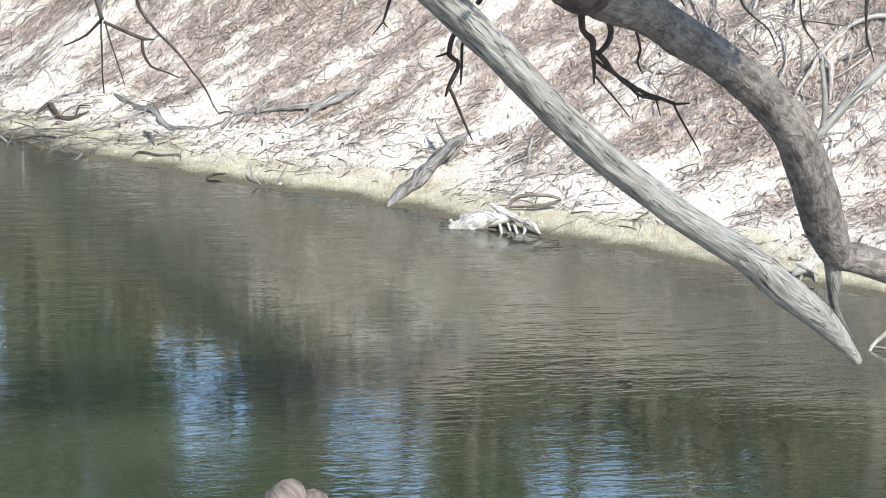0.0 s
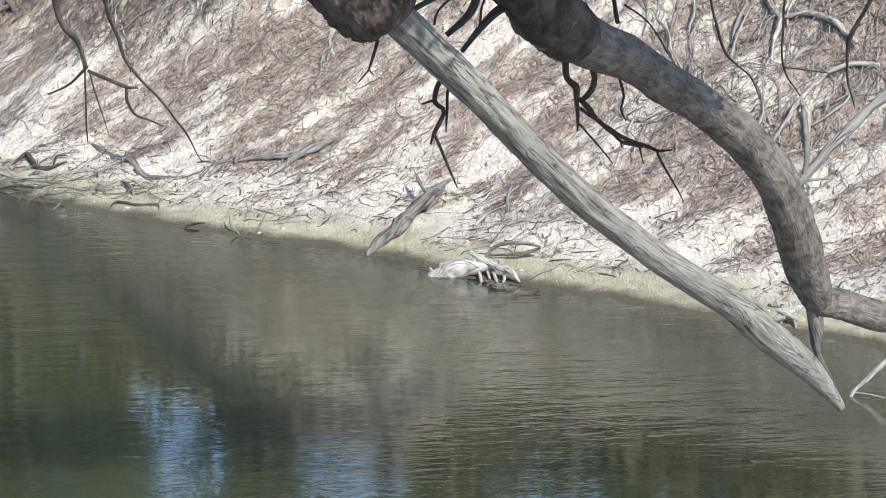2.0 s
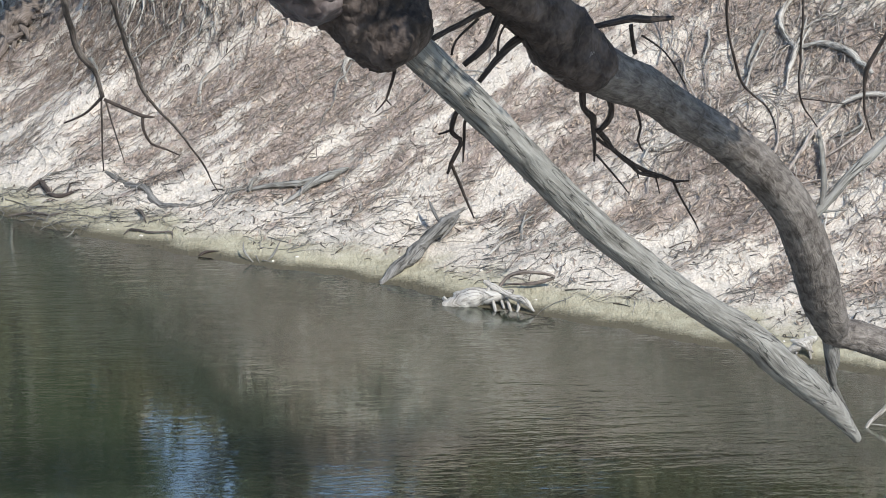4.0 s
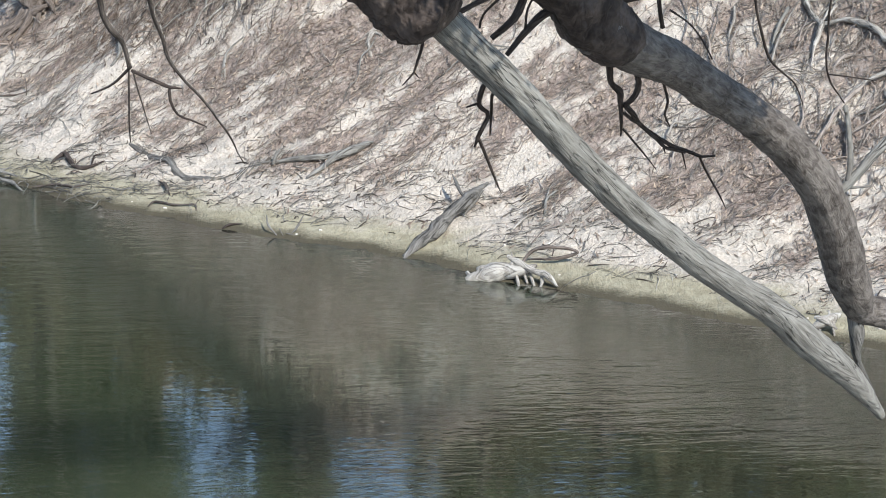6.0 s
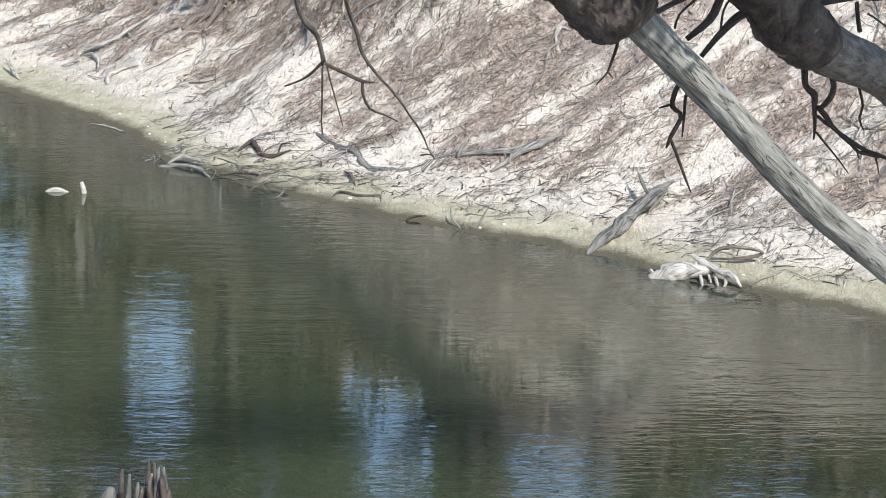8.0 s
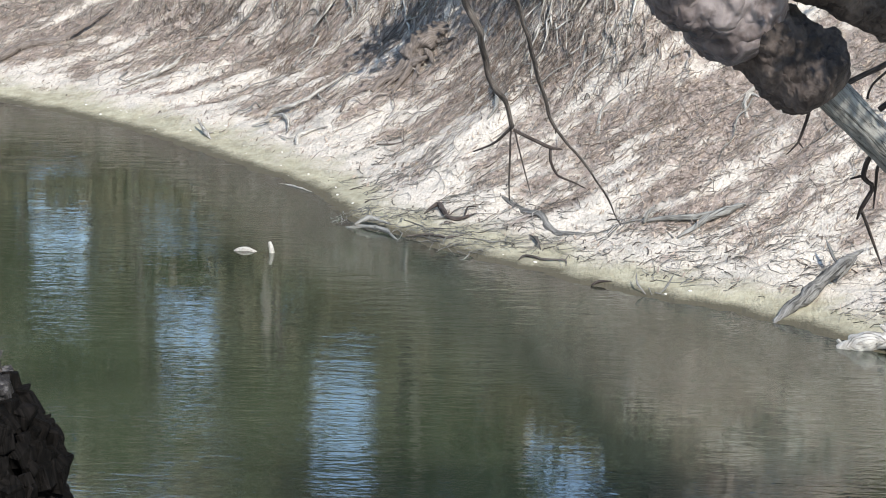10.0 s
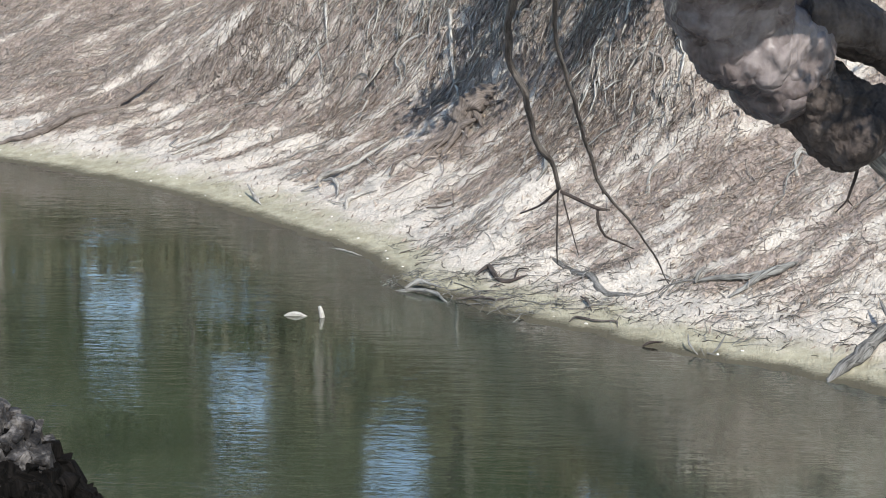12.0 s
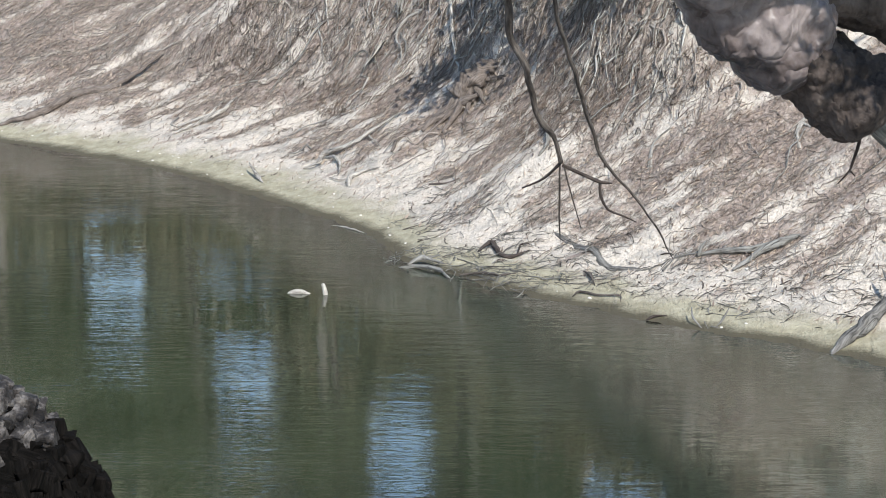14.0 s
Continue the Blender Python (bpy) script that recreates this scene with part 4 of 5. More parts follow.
# ---- trees along the top of the far bank ----
GAPS = ((-45.3, -39.8, 7.3, 10.4), (-36.8, -32.2, 9.1, 12.0), (-28.6, -24.2, 9.8, 13.8), (-17.9, -13.8, 10.0, 14.6), (-11.4, -6.8, 10.3, 14.2), (-4.9, -0.8, 10.6, 14.0), (-0.6, 2.2, 11.2, 14.0), (-21.9, -20.7, 12.0, 17.0))


def leafy(p, loose=1.0):
    """Whether leaves may hang at p: the sky shows between the crowns."""
    p = p + Vector((random.gauss(0, 0.42), random.gauss(0, 0.42), random.gauss(0, 0.5))) * loose
    x, y = p.x, p.y
    far = math.hypot(x, y)
    u, s = bank_us(x, y)
    # as seen from over the river, on a line through the tops of the bank
    k = (13 - s) / max(0.2, DIR_S[0] * x / far + DIR_S[1] * y / far)
    u2 = bank_us(x + x / far * k, y + y / far * k)[0]
    z = -12 + (p.z + 12) * (far + k) / far
    return not any(a < u2 < b and lo < z < hi for a, b, lo, hi in GAPS)


random.seed(21)
TRUNK_US = (-52, -47.5, -45.2, -39.2, -38.0, -32.0, -30.4, -29.2, -23.8, -22.6, -20.0, -18.3, -17.6, -13.9, -12.6, -11.3, -6.9, -5.6, -4.9, -1.1, 2.8, 4.4, 6.0, 8.5, 11, 14, 18)
for k, u in enumerate(TRUNK_US):
    s = 13 + random.uniform(0.2, 2.5)
    x, y = bank_xy(u + 0.55 * (s - 13), s)
    z = height(x, y)
    tall = random.uniform(9, 13)
    # no trunk stands in the gaps between the crowns
    for shift in (0, 0.7, -0.7, 1.4, -1.4, 2.1, -2.1, 2.8, -2.8):
        x, y = bank_xy(u + shift + 0.55 * (s - 13), s)
        if all(leafy(Vector((x + e, y, h)), 0.0) for h in (9, 10, 11, 12, 13.5) for e in (-0.5, 0, 0.5)):
            break
    gum = base("bank_gum_tree", (x, y, z), "slender gum tree with pale trunk on the bank top", "tree", "trees along the far bank")
    lean = random.uniform(-0.4, 0.4)
    r = random.uniform(0.10, 0.24)
    limb("trunk", [(x, y, z - 0.3, r * 1.3), (x + lean * 0.3, y, z + tall * 0.3, r), (x + lean, y + 0.2, z + tall * 0.65, r * 0.7), (x + lean * 1.2, y, z + tall, r * 0.25)], GUM_BARK if k % 3 else ROOT_WOOD, gum, 10, 0.4, 0.08)
    for j in range(4):
        h = tall * random.uniform(0.4, 0.8)
        a = random.uniform(0, 6.28)
        limb("bough", [(x + lean * 0.8, y, z + h, r * 0.45), (x + 1.0 * math.cos(a), y + 1.0 * math.sin(a), z + h + 0.9, r * 0.3), (x + 2.0 * math.cos(a), y + 2.0 * math.sin(a), z + h + 1.6, r * 0.1)], GUM_BARK, gum, 6, 0.3)
    clumps = [(x + random.gauss(0, 1.3), y + random.gauss(0, 1.3), z + tall * random.uniform(0.4, 1.1), random.uniform(0.6, 1.2)) for _ in range(22)]
    v, f = leaves(clumps, 2600, 0.55, 0.30, leafy)
    part("crown", mesh_of("crown", v, f, LEAF, None, False), gum)

# thick undergrowth along the top of the bank
v, f = [], []
clumps = []
for k in range(700):
    u = random.uniform(-58, 22)
    s = random.uniform(12.2, 18)
    x, y = bank_xy(u, s)
    clumps.append((x, y, height(x, y) + random.uniform(0.1, 2.0), random.uniform(0.5, 1.0)))
v, f = leaves(clumps, 42000, 0.45, 0.28, leafy, -0.3)
scrub = new("scrub", mesh_of("scrub", v, f, leaf_material("scrub_leaf", (0.07, 0.07, 0.035), (0.28, 0.23, 0.15)), None, False))
tagged(scrub, "dense olive-brown scrub along the top of the bank", "scrub", kind="stuff")


# the woods behind, too dense to count
clumps = []
for k in range(2600):
    u = random.uniform(-85, 34)
    s = random.uniform(20, 27)
    x, y = bank_xy(u + 0.55 * (s - 13), s)
    clumps.append((x, y, random.uniform(7.5, 26), random.uniform(0.7, 1.1)))
v, f = leaves(clumps, 70000, 0.55, 1.0, leafy, 1.6)
woods = new("woods", mesh_of("woods", v, f, leaf_material("woods_leaf", (0.07, 0.075, 0.045), (0.36, 0.31, 0.235)), None, False))
tagged(woods, "dense olive-brown woods behind the bank", "woods", kind="stuff")

# unseen gums, leaning out from the bank top, added to shade the root-hung slope
for u0, reach, count in ((-14.6, 2.8, 9000), (-10.8, 2.6, 9000), (-5.0, 2.6, 4000)):
    x, y = bank_xy(u0 + 3, 13.2)
    z = height(x, y)
    gum = base("shade_gum_tree", (x, y, z), "unseen gum leaning out over the steep bank, added for shade", "tree", "leaning gums on the bank top")
    clumps = []
    for k in range(46):
        u, s = u0 + random.uniform(-reach, reach), random.uniform(6.4 if u0 < -8 else 8.4, 12.0)
        a, b = bank_xy(u, s)
        c = Vector((a, b, height(a, b))) + SUN_FROM * random.uniform(5.5, 7.5)
        clumps.append((*c, random.uniform(0.6, 1.0)))
    mid = sum((Vector(c[:3]) for c in clumps), Vector((0, 0, 0))) / len(clumps)
    limb("trunk", [(x, y, z - 0.3, 0.26), (x * 0.7 + mid.x * 0.3, y * 0.7 + mid.y * 0.3, z + 1.6, 0.2), (x * 0.3 + mid.x * 0.7, y * 0.3 + mid.y * 0.7, mid.z - 0.6, 0.13), (mid.x, mid.y, mid.z, 0.06)], GUM_BARK, gum, 12, 0.3, 0.08)
    for k in range(6):
        c = clumps[k * 7]
        limb("bough", [(x * 0.4 + mid.x * 0.6, y * 0.4 + mid.y * 0.6, mid.z - 0.9, 0.09), (mid.x * 0.5 + c[0] * 0.5, mid.y * 0.5 + c[1] * 0.5, mid.z * 0.5 + c[2] * 0.5, 0.06), (*c[:3], 0.02)], GUM_BARK, gum, 6, 0.3)
    v, f = leaves(clumps, count, 0.5, 0.26, lambda p: p.z > 12.2 - 0.1 * math.hypot(p.x, p.y) and leafy(p))
    part("crown", mesh_of("crown", v, f, LEAF, None, False), gum)


# ---- roots, twigs and bark litter on the bank ----
def rods(starts, count_points, length, radius, heading, curl, lift, sag, seed):
    """Many thin curved rods lying on the ground, as one mesh: vertices, faces, UVs."""
    rng = np.random.default_rng(seed)
    n, k = len(starts), count_points
    ln = length[0] + (length[1] - length[0]) * rng.random(n) ** 2
    ra = radius[0] + (radius[1] - radius[0]) * rng.random(n) ** 2
    head = heading + rng.normal(0, 1, n) * curl[0]
    turn = rng.normal(0, curl[1], (n, k)).cumsum(1) + head[:, None]
    step = (ln / (k - 1))[:, None]
    us = starts[:, :1] + np.c_[np.zeros(n), (np.cos(turn) * step).cumsum(1)[:, :-1]]
    ss = starts[:, 1:2] + np.c_[np.zeros(n), (np.sin(turn) * step).cumsum(1)[:, :-1]]
    x, y = bank_xy(us, ss)
    z = np.array([height(a, b) for a, b in zip(x.ravel(), y.ravel())]).reshape(n, k)
    along = np.linspace(0, 1, k)[None]
    z = z + rng.uniform(*lift, (n, 1)) * (np.sin(along * 3.14) * sag + (1 - sag) * (0.5 + 0.5 * rng.normal(0, 1, (n, k)))) + ra[:, None] * 0.5
    p = np.stack([x, y, z], -1)
    way = np.gradient(p, axis=1)
    way /= np.linalg.norm(way, axis=-1, keepdims=True) + 1e-9
    side = np.cross(way, (0.1, 0.2, 1.0))
    side /= np.linalg.norm(side, axis=-1, keepdims=True) + 1e-9
    up = np.cross(side, way)
    rad = ra[:, None] * (1 - 0.65 * along)
    rings = []
    for a in (0.5, 2.6, 4.7):
        rings.append(p + (side * math.cos(a) + up * math.sin(a)) * rad[..., None])
    v = np.stack(rings, 2).reshape(-1, 3)
    uv = np.stack(np.broadcast_arrays(np.array([0.0, 0.03, 0.06])[None, None] + rng.random((n, 1, 1)) * 9, (along * 1.0)[..., None] * ln[:, None, None]), -1).reshape(-1, 2)
    base_i = (np.arange(n)[:, None, None] * k + np.arange(k - 1)[None, :, None]) * 3 + np.arange(3)[None, None]
    nxt = (np.arange(n)[:, None, None] * k + np.arange(k - 1)[None, :, None]) * 3 + (np.arange(3)[None, None] + 1) % 3
    f = np.stack([base_i, nxt, nxt + 3, base_i + 3], -1).reshape(-1, 4)
    return v, f, uv


def strew(name, label, category, mat, starts, *args):
    v, f, uv = rods(starts, *args)
    ob = new(name, mesh_of(name, v.tolist(), f.tolist(), mat, uv))
    return tagged(ob, label, category, kind="stuff")


def edge_at(u):
    return np.interp(u, U_KNOTS, S_KNOTS)


rng = np.random.default_rng(3)


def scatter(n, u0, u1, s0, s1, lean=0.0):
    u = rng.uniform(u0, u1, n)
    s = s0 + (s1 - s0) * rng.random(n) ** (1 / (1 + lean))
    return np.stack([u, s + edge_at(u)], -1)


def clustered(n, u0, u1, s0, s1, cut):
    """Places that gather in the litter's streaks up the slope."""
    out = []
    while len(out) < n:
        u, s = rng.uniform(u0, u1), rng.uniform(s0, s1) + 0.0
        s += float(edge_at(u))
        if cover_at(u, s) + rng.normal(0, 0.15) > cut:
            out.append((u, s))
    return np.array(out)


UPHILL = radians(58)
strew("twig_litter", "dry grey-brown twigs strewn over the sandy slope", "twigs", ROOT_WOOD, clustered(11500, -50, 17, 2.0, 9.5, -0.05), 5, (0.10, 0.65), (0.004, 0.012), UPHILL, (0.8, 0.35), (0.0, 0.06), 0.5, 1)
strew("pale_twig_litter", "bleached twigs strewn near the water", "twigs", BLEACHED, clustered(2600, -50, 17, 1.3, 9.0, -0.2), 5, (0.10, 0.8), (0.004, 0.012), UPHILL, (0.9, 0.35), (0.0, 0.08), 0.5, 2)
strew("dark_twig_litter", "dark dead twigs lying in the sand", "twigs", BRANCH_BARK, clustered(2400, -50, 17, 0.9, 8.0, -0.1), 5, (0.10, 0.7), (0.004, 0.011), UPHILL, (1.0, 0.4), (0.0, 0.07), 0.5, 3)
strew("waterside_twigs", "grey twigs matted along the foot of the bank", "twigs", GREY_WOOD, clustered(800, -14, 14, 0.7, 2.6, -0.4), 6, (0.2, 1.0), (0.005, 0.014), radians(20), (0.6, 0.3), (0.0, 0.08), 0.5, 4)
def bunched(n, count, u0, u1, s0, s1, wide):
    """Places in bunches, as roots hang below the trees that sent them down."""
    heart = np.stack([rng.uniform(u0, u1, n), rng.uniform(s0, s1, n)], -1)
    at = heart[rng.integers(0, n, count)] + rng.normal(0, 1, (count, 2)) * (wide, wide * 0.7)
    return np.stack([at[:, 0], np.maximum(at[:, 1], s0 - 0.4) + edge_at(at[:, 0])], -1)


strew("root_curtain", "tangled curtain of dry roots hanging down the steep bank", "roots", ROOT_WOOD, bunched(40, 1300, -26, -7, 6.2, 10.5, 0.7), 9, (0.5, 2.0), (0.008, 0.034), radians(-98), (0.8, 0.85), (0.03, 0.4), 0.3, 5)
strew("dark_root_curtain", "dark roots hanging in the tangled bank", "roots", BRANCH_BARK, bunched(50, 1300, -28, -6, 5.6, 10.8, 0.9), 9, (0.4, 1.5), (0.006, 0.024), radians(-98), (0.9, 0.9), (0.02, 0.25), 0.3, 6)
strew("brown_root_tangle", "fine red-brown roots matted on the steep bank", "roots", wood_material("red_brown_root", (0.10, 0.07, 0.052), (0.22, 0.165, 0.13), (0.36, 0.29, 0.24), 2.0), bunched(70, 2600, -28, -5, 4.8, 9.5, 0.9), 7, (0.25, 0.9), (0.006, 0.018), radians(-98), (1.2, 0.9), (0.02, 0.2), 0.3, 26)
strew("hanging_roots", "long pale roots hanging over the steep bank", "roots", BLEACHED, bunched(24, 380, -24, -7, 6.4, 10, 0.55), 10, (0.7, 2.6), (0.012, 0.045), radians(-97), (0.5, 0.6), (0.1, 0.5), 0.3, 15)
strew("upper_bank_roots", "dry roots and straw on the upper bank", "roots", ROOT_WOOD, scatter(1500, -46, -22, 4.5, 12, 0.3), 7, (0.4, 1.8), (0.008, 0.026), UPHILL, (0.7, 0.6), (0.02, 0.25), 0.3, 27)
strew("matted_sticks", "grey sticks matted at the water's edge", "sticks", GREY_WOOD, np.array([(rng.uniform(-10.6, -5.6), float(edge_at(-8.0)) + rng.uniform(-0.1, 1.1)) for _ in range(190)]), 6, (0.2, 1.0), (0.006, 0.022), radians(5), (0.5, 0.25), (0.0, 0.12), 0.5, 16)
strew("root_tangle", "tangle of dry roots and branches on the upper bank", "roots", ROOT_WOOD, scatter(1500, 4, 18, 3.4, 10, 0.4), 8, (0.4, 2.2), (0.005, 0.022), radians(75), (0.9, 0.35), (0.02, 0.22), 0.3, 7)
strew("pale_root_tangle", "pale bare roots on the upper bank", "roots", BLEACHED, scatter(260, 4, 18, 3.4, 10, 0.4), 8, (0.4, 1.8), (0.006, 0.02), radians(75), (0.9, 0.35), (0.04, 0.25), 0.3, 8)
strew("shore_clutter", "dark and grey sticks washed up on the pale sand", "sticks", TWIG_GREY, clustered(420, -13, 13, 0.7, 2.9, -0.55), 4, (0.06, 0.5), (0.006, 0.022), UPHILL, (0.9, 0.25), (0.0, 0.08), 0.5, 31)
strew("pale_shore_clutter", "bleached sticks washed up on the pale sand", "sticks", BLEACHED, clustered(420, -13, 13, 0.8, 3.2, -0.6), 4, (0.08, 0.6), (0.006, 0.022), UPHILL, (0.9, 0.25), (0.01, 0.1), 0.5, 32)
strew("straw", "dry straw and bark strips combed down the slope", "straw", ROOT_WOOD, clustered(7000, -40, 17, 2.2, 6.0, 0.0), 4, (0.10, 0.5), (0.006, 0.014), UPHILL, (0.35, 0.2), (0.02, 0.12), 0.5, 33)
strew("bank_roots", "long thin roots laid bare by the water", "roots", ROOT_WOOD, scatter(900, -50, 10, 3.0, 9, 0.5), 9, (0.4, 2.0), (0.008, 0.022), radians(-105), (0.5, 0.3), (0.01, 0.12), 0.3, 9)

# bare roots and branches that stand out one by one
for k, (u, s) in enumerate(np.vstack([scatter(44, 3, 17, 3.2, 9), scatter(46, -28, -8, 5.5, 10), scatter(30, -40, 4, 2.6, 8)])):
    up = k >= 44
    a = radians(-95) + rng.normal(0, 0.45) if up else rng.uniform(0.4, 2.4)
    q = rng.uniform(0.010, 0.028)
    ln = rng.uniform(0.7, 2.0)
    pts = []
    for j in range(6):
        x, y = bank_xy(u, s)
        pts.append((x, y, height(x, y) + q * 0.5 + rng.uniform(0.02, 0.22 if 0 < j < 5 else 0.04), q * (1 - 0.12 * j)))
        a += rng.normal(0, 0.38)
        u, s = u + ln / 5 * math.cos(a), s + ln / 5 * math.sin(a)
    v, f, uv = tube(pts, 6, 0.07, 0.15, 0.1, k)
    root = new("bare_root", mesh_of("bare_root", v, f, (BLEACHED, ROOT_WOOD, GREY_WOOD)[k % 3], uv))
    tagged(root, ("bleached crooked root lying on the bank", "dry brown crooked root on the bank", "weathered grey crooked root on the bank")[k % 3], "root", "bare roots on the bank")


ROOT_LABELS = {"bleached_wood": "bleached crooked root hanging on the steep bank", "dry_root_wood": "dry brown root hanging on the bank", "weathered_grey_wood": "weathered grey root on the bank"}


def bare_root(stem, mat):
    """One root that stands clear of the bank. Points: x, y, height over the ground and radius."""
    pts = [(a, b, height(a, b) + h, r) for a, b, h, r in stem]
    pts = crooked_line([(a, b, z, r * 2.2) for a, b, z, r in smooth_path(pts, 0.35)], 0.35, 3.7)
    pts = [(a, b, z, r / 2.2) for a, b, z, r in pts]
    pts[0] = (*pts[0][:2], pts[0][2] - stem[0][2], pts[0][3])
    pts[-1] = (*pts[-1][:2], pts[-1][2] - stem[-1][2] * 0.8, pts[-1][3])
    v, f, uv = tube(crooked_line(pts, 0.2, stem[0][0]), 8, 0.06, 0.15, 0.12, stem[0][1])
    ob = new("bare_root", mesh_of("bare_root", v, f, mat, uv))
    tagged(ob, ROOT_LABELS[mat.name], "root", "bare roots on the bank")


bare_root([(-12.36, 66.55, 0.10, 0.055), (-12.20, 65.73, 0.10, 0.041), (-12.00, 64.74, 0.10, 0.028)], BLEACHED)
bare_root([(-8.64, 63.06, 0.12, 0.045), (-8.63, 62.10, 0.12, 0.034), (-8.59, 61.07, 0.12, 0.022)], ROOT_WOOD)
bare_root([(-8.87, 62.26, 0.12, 0.050), (-9.35, 62.44, 0.12, 0.044), (-9.63, 62.35, 0.12, 0.038), (-9.43, 61.60, 0.12, 0.031), (-9.35, 61.27, 0.12, 0.025)], BLEACHED)
bare_root([(-9.52, 62.38, 0.08, 0.030), (-9.33, 61.75, 0.08, 0.022), (-9.15, 61.11, 0.08, 0.015)], GREY_WOOD)
bare_root([(-8.07, 61.87, 0.14, 0.060), (-7.87, 60.74, 0.14, 0.050), (-7.72, 59.81, 0.14, 0.040), (-7.46, 58.78, 0.14, 0.030)], BLEACHED)
bare_root([(-7.59, 61.39, 0.10, 0.035), (-7.29, 60.40, 0.10, 0.026), (-7.17, 59.75, 0.10, 0.018)], ROOT_WOOD)
bare_root([(-12.47, 65.52, 0.08, 0.035), (-12.21, 64.72, 0.08, 0.026), (-12.03, 64.01, 0.08, 0.018)], BLEACHED)
bare_root([(-11.43, 63.16, 0.08, 0.035), (-11.11, 63.27, 0.08, 0.029), (-10.76, 63.17, 0.08, 0.023), (-10.32, 62.39, 0.08, 0.018)], GREY_WOOD)
bare_root([(-2.79, 54.65, 0.10, 0.045), (-2.85, 54.35, 0.10, 0.034), (-2.97, 54.14, 0.10, 0.022)], BLEACHED)
bare_root([(-2.27, 53.34, 0.10, 0.040), (-1.97, 52.91, 0.10, 0.035), (-1.92, 52.61, 0.10, 0.030), (-2.11, 52.39, 0.10, 0.025), (-1.90, 52.01, 0.10, 0.020)], ROOT_WOOD)
bare_root([(-1.44, 53.12, 0.10, 0.045), (-1.38, 52.82, 0.10, 0.037), (-1.49, 52.39, 0.10, 0.030), (-1.54, 51.96, 0.10, 0.022)], BLEACHED)
bare_root([(-2.44, 52.44, 0.10, 0.050), (-2.56, 52.35, 0.10, 0.038), (-2.68, 52.13, 0.10, 0.025)], GREY_WOOD)
bare_root([(-1.99, 51.86, 0.08, 0.035), (-2.35, 51.90, 0.08, 0.026), (-2.74, 51.82, 0.08, 0.018)], BLEACHED)
bare_root([(-13.19, 63.69, 0.05, 0.028), (-13.00, 63.13, 0.05, 0.021), (-12.20, 62.37, 0.05, 0.014)], ROOT_WOOD)
bare_root([(1.24, 49.67, 0.06, 0.040), (1.05, 49.54, 0.06, 0.030), (0.95, 49.25, 0.06, 0.020)], BLEACHED)
bare_root([(-4.89, 53.84, 0.08, 0.070), (-4.70, 53.01, 0.08, 0.058), (-4.72, 52.40, 0.08, 0.047), (-4.86, 52.15, 0.08, 0.035)], GREY_WOOD)
bare_root([(-5.25, 54.44, 0.05, 0.040), (-5.29, 54.05, 0.05, 0.030), (-5.33, 53.66, 0.05, 0.020)], BLEACHED)
bare_root([(-7.29, 58.25, 0.10, 0.040), (-7.34, 57.96, 0.10, 0.033), (-7.25, 57.53, 0.10, 0.027), (-7.03, 57.14, 0.10, 0.020)], ROOT_WOOD)
bare_root([(-2.66, 52.26, 0.06, 0.035), (-2.47, 52.42, 0.06, 0.026), (-2.34, 52.46, 0.06, 0.018)], BLEACHED)
bare_root([(-2.24, 50.18, 0.05, 0.030), (-2.14, 50.71, 0.05, 0.022), (-1.76, 50.89, 0.05, 0.015)], GREY_WOOD)
bare_root([(-16.25, 63.34, 0.06, 0.050), (-15.39, 63.54, 0.06, 0.038), (-14.76, 64.54, 0.06, 0.025)], BLEACHED)
bare_root([(7.60, 45.62, 0.12, 0.035), (7.82, 45.43, 0.12, 0.029), (7.83, 44.90, 0.12, 0.023), (7.99, 44.13, 0.12, 0.018)], ROOT_WOOD)
bare_root([(8.45, 45.88, 0.10, 0.035), (8.36, 45.48, 0.10, 0.026), (8.22, 45.21, 0.10, 0.018)], BLEACHED)
bare_root([(9.43, 45.22, 0.10, 0.045), (9.26, 44.96, 0.10, 0.037), (9.05, 44.70, 0.10, 0.030), (8.99, 44.41, 0.10, 0.022)], GREY_WOOD)
bare_root([(10.31, 44.79, 0.10, 0.030), (10.08, 44.48, 0.10, 0.022), (9.92, 43.69, 0.10, 0.015)], BLEACHED)
bare_root([(10.37, 43.43, 0.08, 0.060), (10.13, 43.36, 0.08, 0.045), (9.92, 43.27, 0.08, 0.030)], ROOT_WOOD)
bare_root([(11.40, 42.26, 0.15, 0.050), (10.83, 42.54, 0.15, 0.044), (10.40, 42.56, 0.15, 0.038), (10.05, 42.44, 0.15, 0.031), (9.72, 42.12, 0.15, 0.025)], BLEACHED)
bare_root([(10.74, 42.37, 0.10, 0.035), (10.72, 42.02, 0.10, 0.029), (10.59, 41.91, 0.10, 0.023), (10.15, 42.11, 0.10, 0.018)], GREY_WOOD)
bare_root([(-2.18, 50.21, 0.04, 0.030), (-2.12, 50.62, 0.04, 0.022), (-1.93, 50.71, 0.04, 0.015)], BLEACHED)
bare_root([(-2.66, 52.21, 0.05, 0.035), (-2.57, 52.35, 0.05, 0.026), (-2.43, 52.45, 0.05, 0.018)], ROOT_WOOD)
bare_root([(1.05, 48.90, 0.06, 0.040), (1.03, 49.24, 0.06, 0.033), (1.13, 49.53, 0.06, 0.027), (1.32, 49.31, 0.06, 0.020)], BLEACHED)
bare_root([(4.25, 42.45, 0.08, 0.040), (4.35, 42.85, 0.08, 0.030), (4.55, 43.14, 0.08, 0.020)], GREY_WOOD)
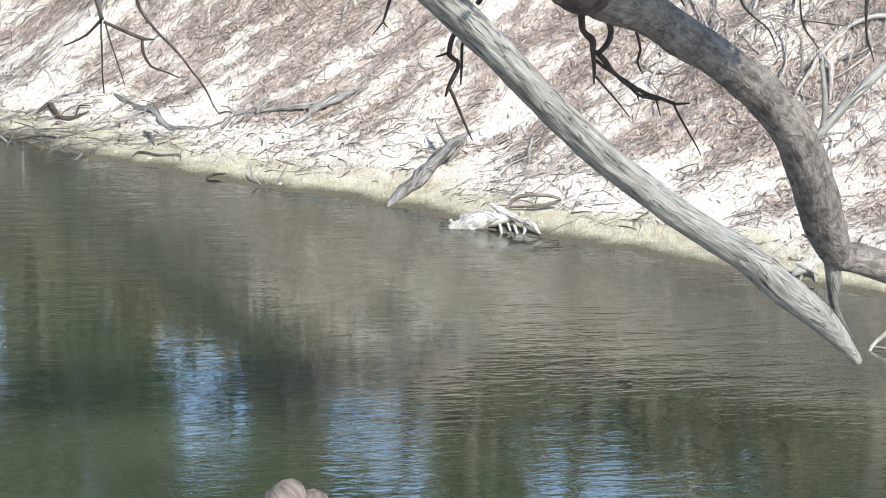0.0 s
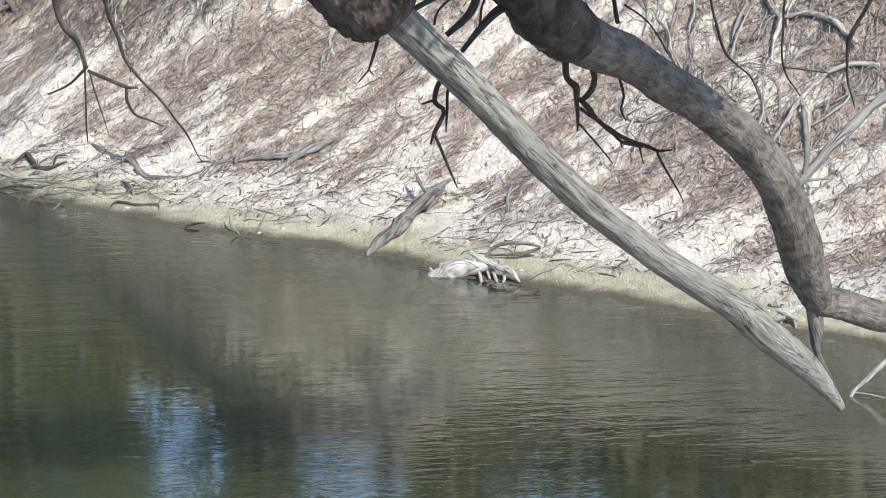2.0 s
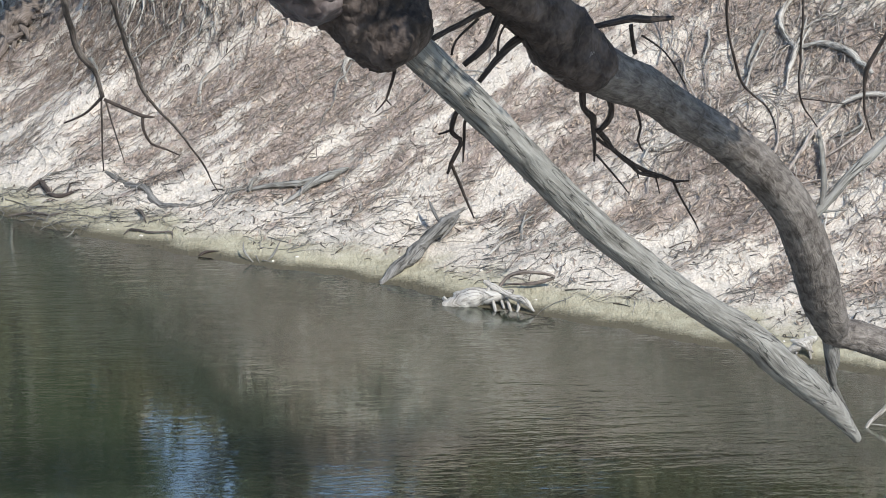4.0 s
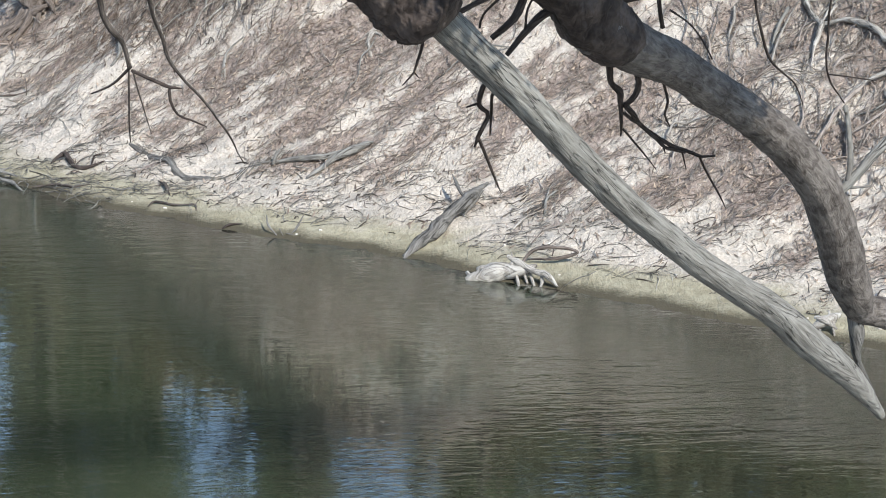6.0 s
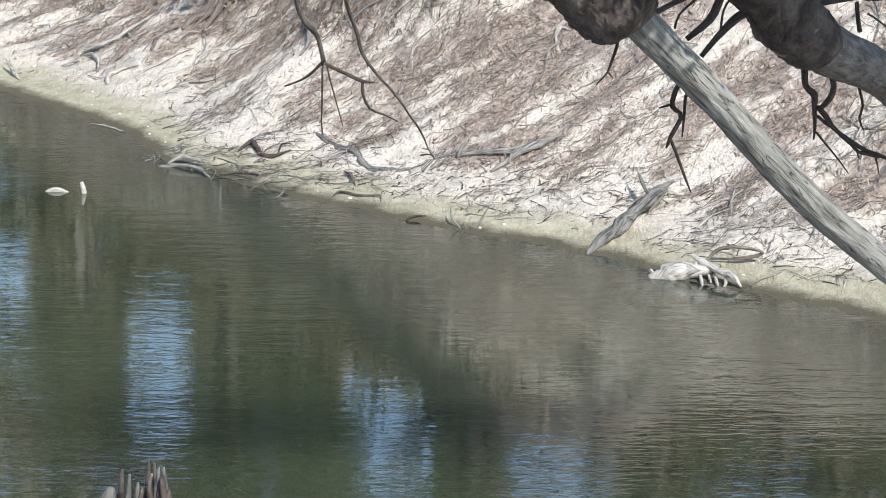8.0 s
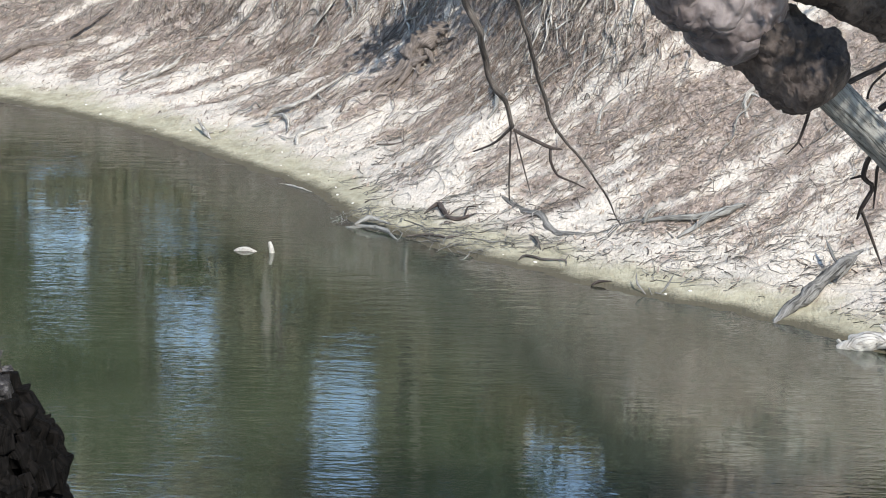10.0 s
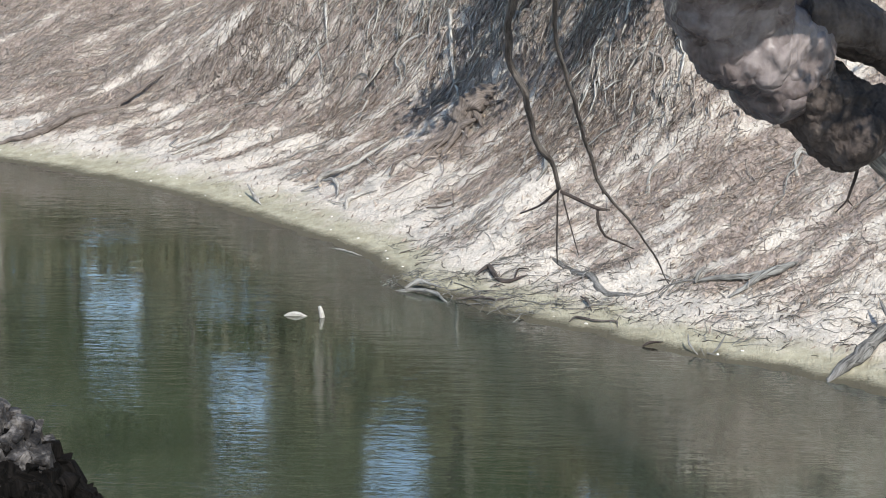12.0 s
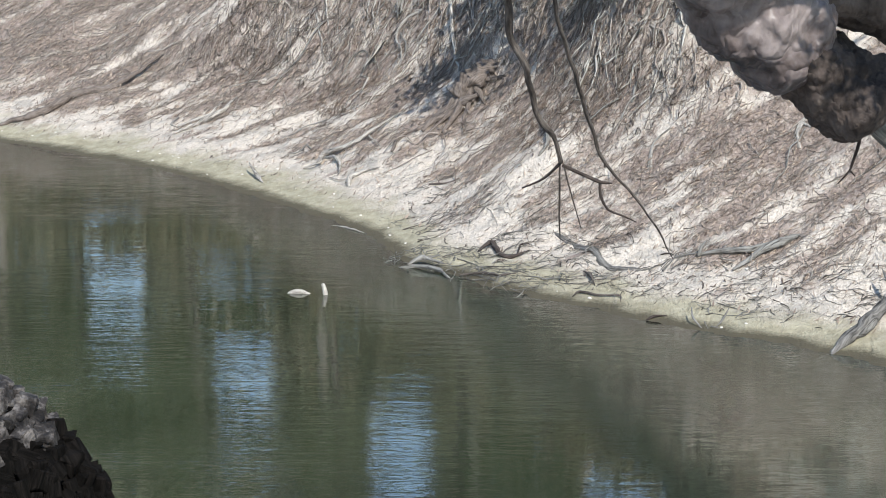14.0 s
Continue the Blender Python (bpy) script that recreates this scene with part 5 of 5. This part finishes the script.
bare_root([(3.58, 42.30, 0.05, 0.030), (3.87, 42.46, 0.05, 0.022), (4.16, 42.62, 0.05, 0.015)], BLEACHED)

# flakes of bark and dead leaves
v, f = [], []
for u, s in np.vstack([clustered(27000, -50, 17, 2.2, 10, 0.02), clustered(7000, -50, 17, 1.0, 10, -0.8)]):
    x, y = bank_xy(u, s)
    z = height(x, y) + rng.uniform(0.0, 0.025)
    a, ln, wd = rng.normal(0.9, 0.7), rng.uniform(0.03, 0.12), rng.uniform(0.008, 0.025)
    c, d = math.cos(a), math.sin(a)
    lift = rng.uniform(-0.2, 0.6)
    n = len(v)
    v += [(x - c * ln, y - d * ln, z - lift * ln * 0.3), (x + d * wd, y - c * wd, z + 0.01), (x + c * ln, y + d * ln, z + ln * (0.5 + lift)), (x - d * wd, y + c * wd, z + 0.015)]
    f.append((n, n + 1, n + 2, n + 3))
bark = new("bark_litter", mesh_of("bark_litter", v, f, leaf_material("dead_leaf", (0.06, 0.04, 0.03), (0.46, 0.365, 0.285)), None, False))
tagged(bark, "red-brown bark flakes and dead leaves on the sand", "leaf litter", kind="stuff")

# white mussel shells and pebbles on the mud
bm = bmesh.new()
for u, s in scatter(110, -32, 15, 0.3, 3.0):
    x, y = bank_xy(u, s)
    q = rng.uniform(0.012, 0.035)
    m = Matrix.Translation((x, y, height(x, y) + q * 0.3)) @ Matrix.Rotation(rng.uniform(0, 6), 4, "Z") @ Matrix.Diagonal((1.5 * q, q, 0.6 * q, 1))
    bmesh.ops.create_icosphere(bm, subdivisions=1, radius=1, matrix=m)
me = bpy.data.meshes.new("shells")
bm.to_mesh(me)
bm.free()
shell, sn, sl, sb = material("white_shell")
tone = ramp(sn, [(0.3, (0.6, 0.55, 0.47)), (0.7, (0.82, 0.79, 0.74))])
sl.new(grain(sn, sl, sn.new("ShaderNodeNewGeometry").outputs["Position"], 9), tone.inputs[0])
sl.new(tone.outputs[0], sb.inputs["Base Color"])
me.materials.append(shell)
tagged(new("shells", me), "small white shells and pebbles on the mud", "shells", kind="stuff")
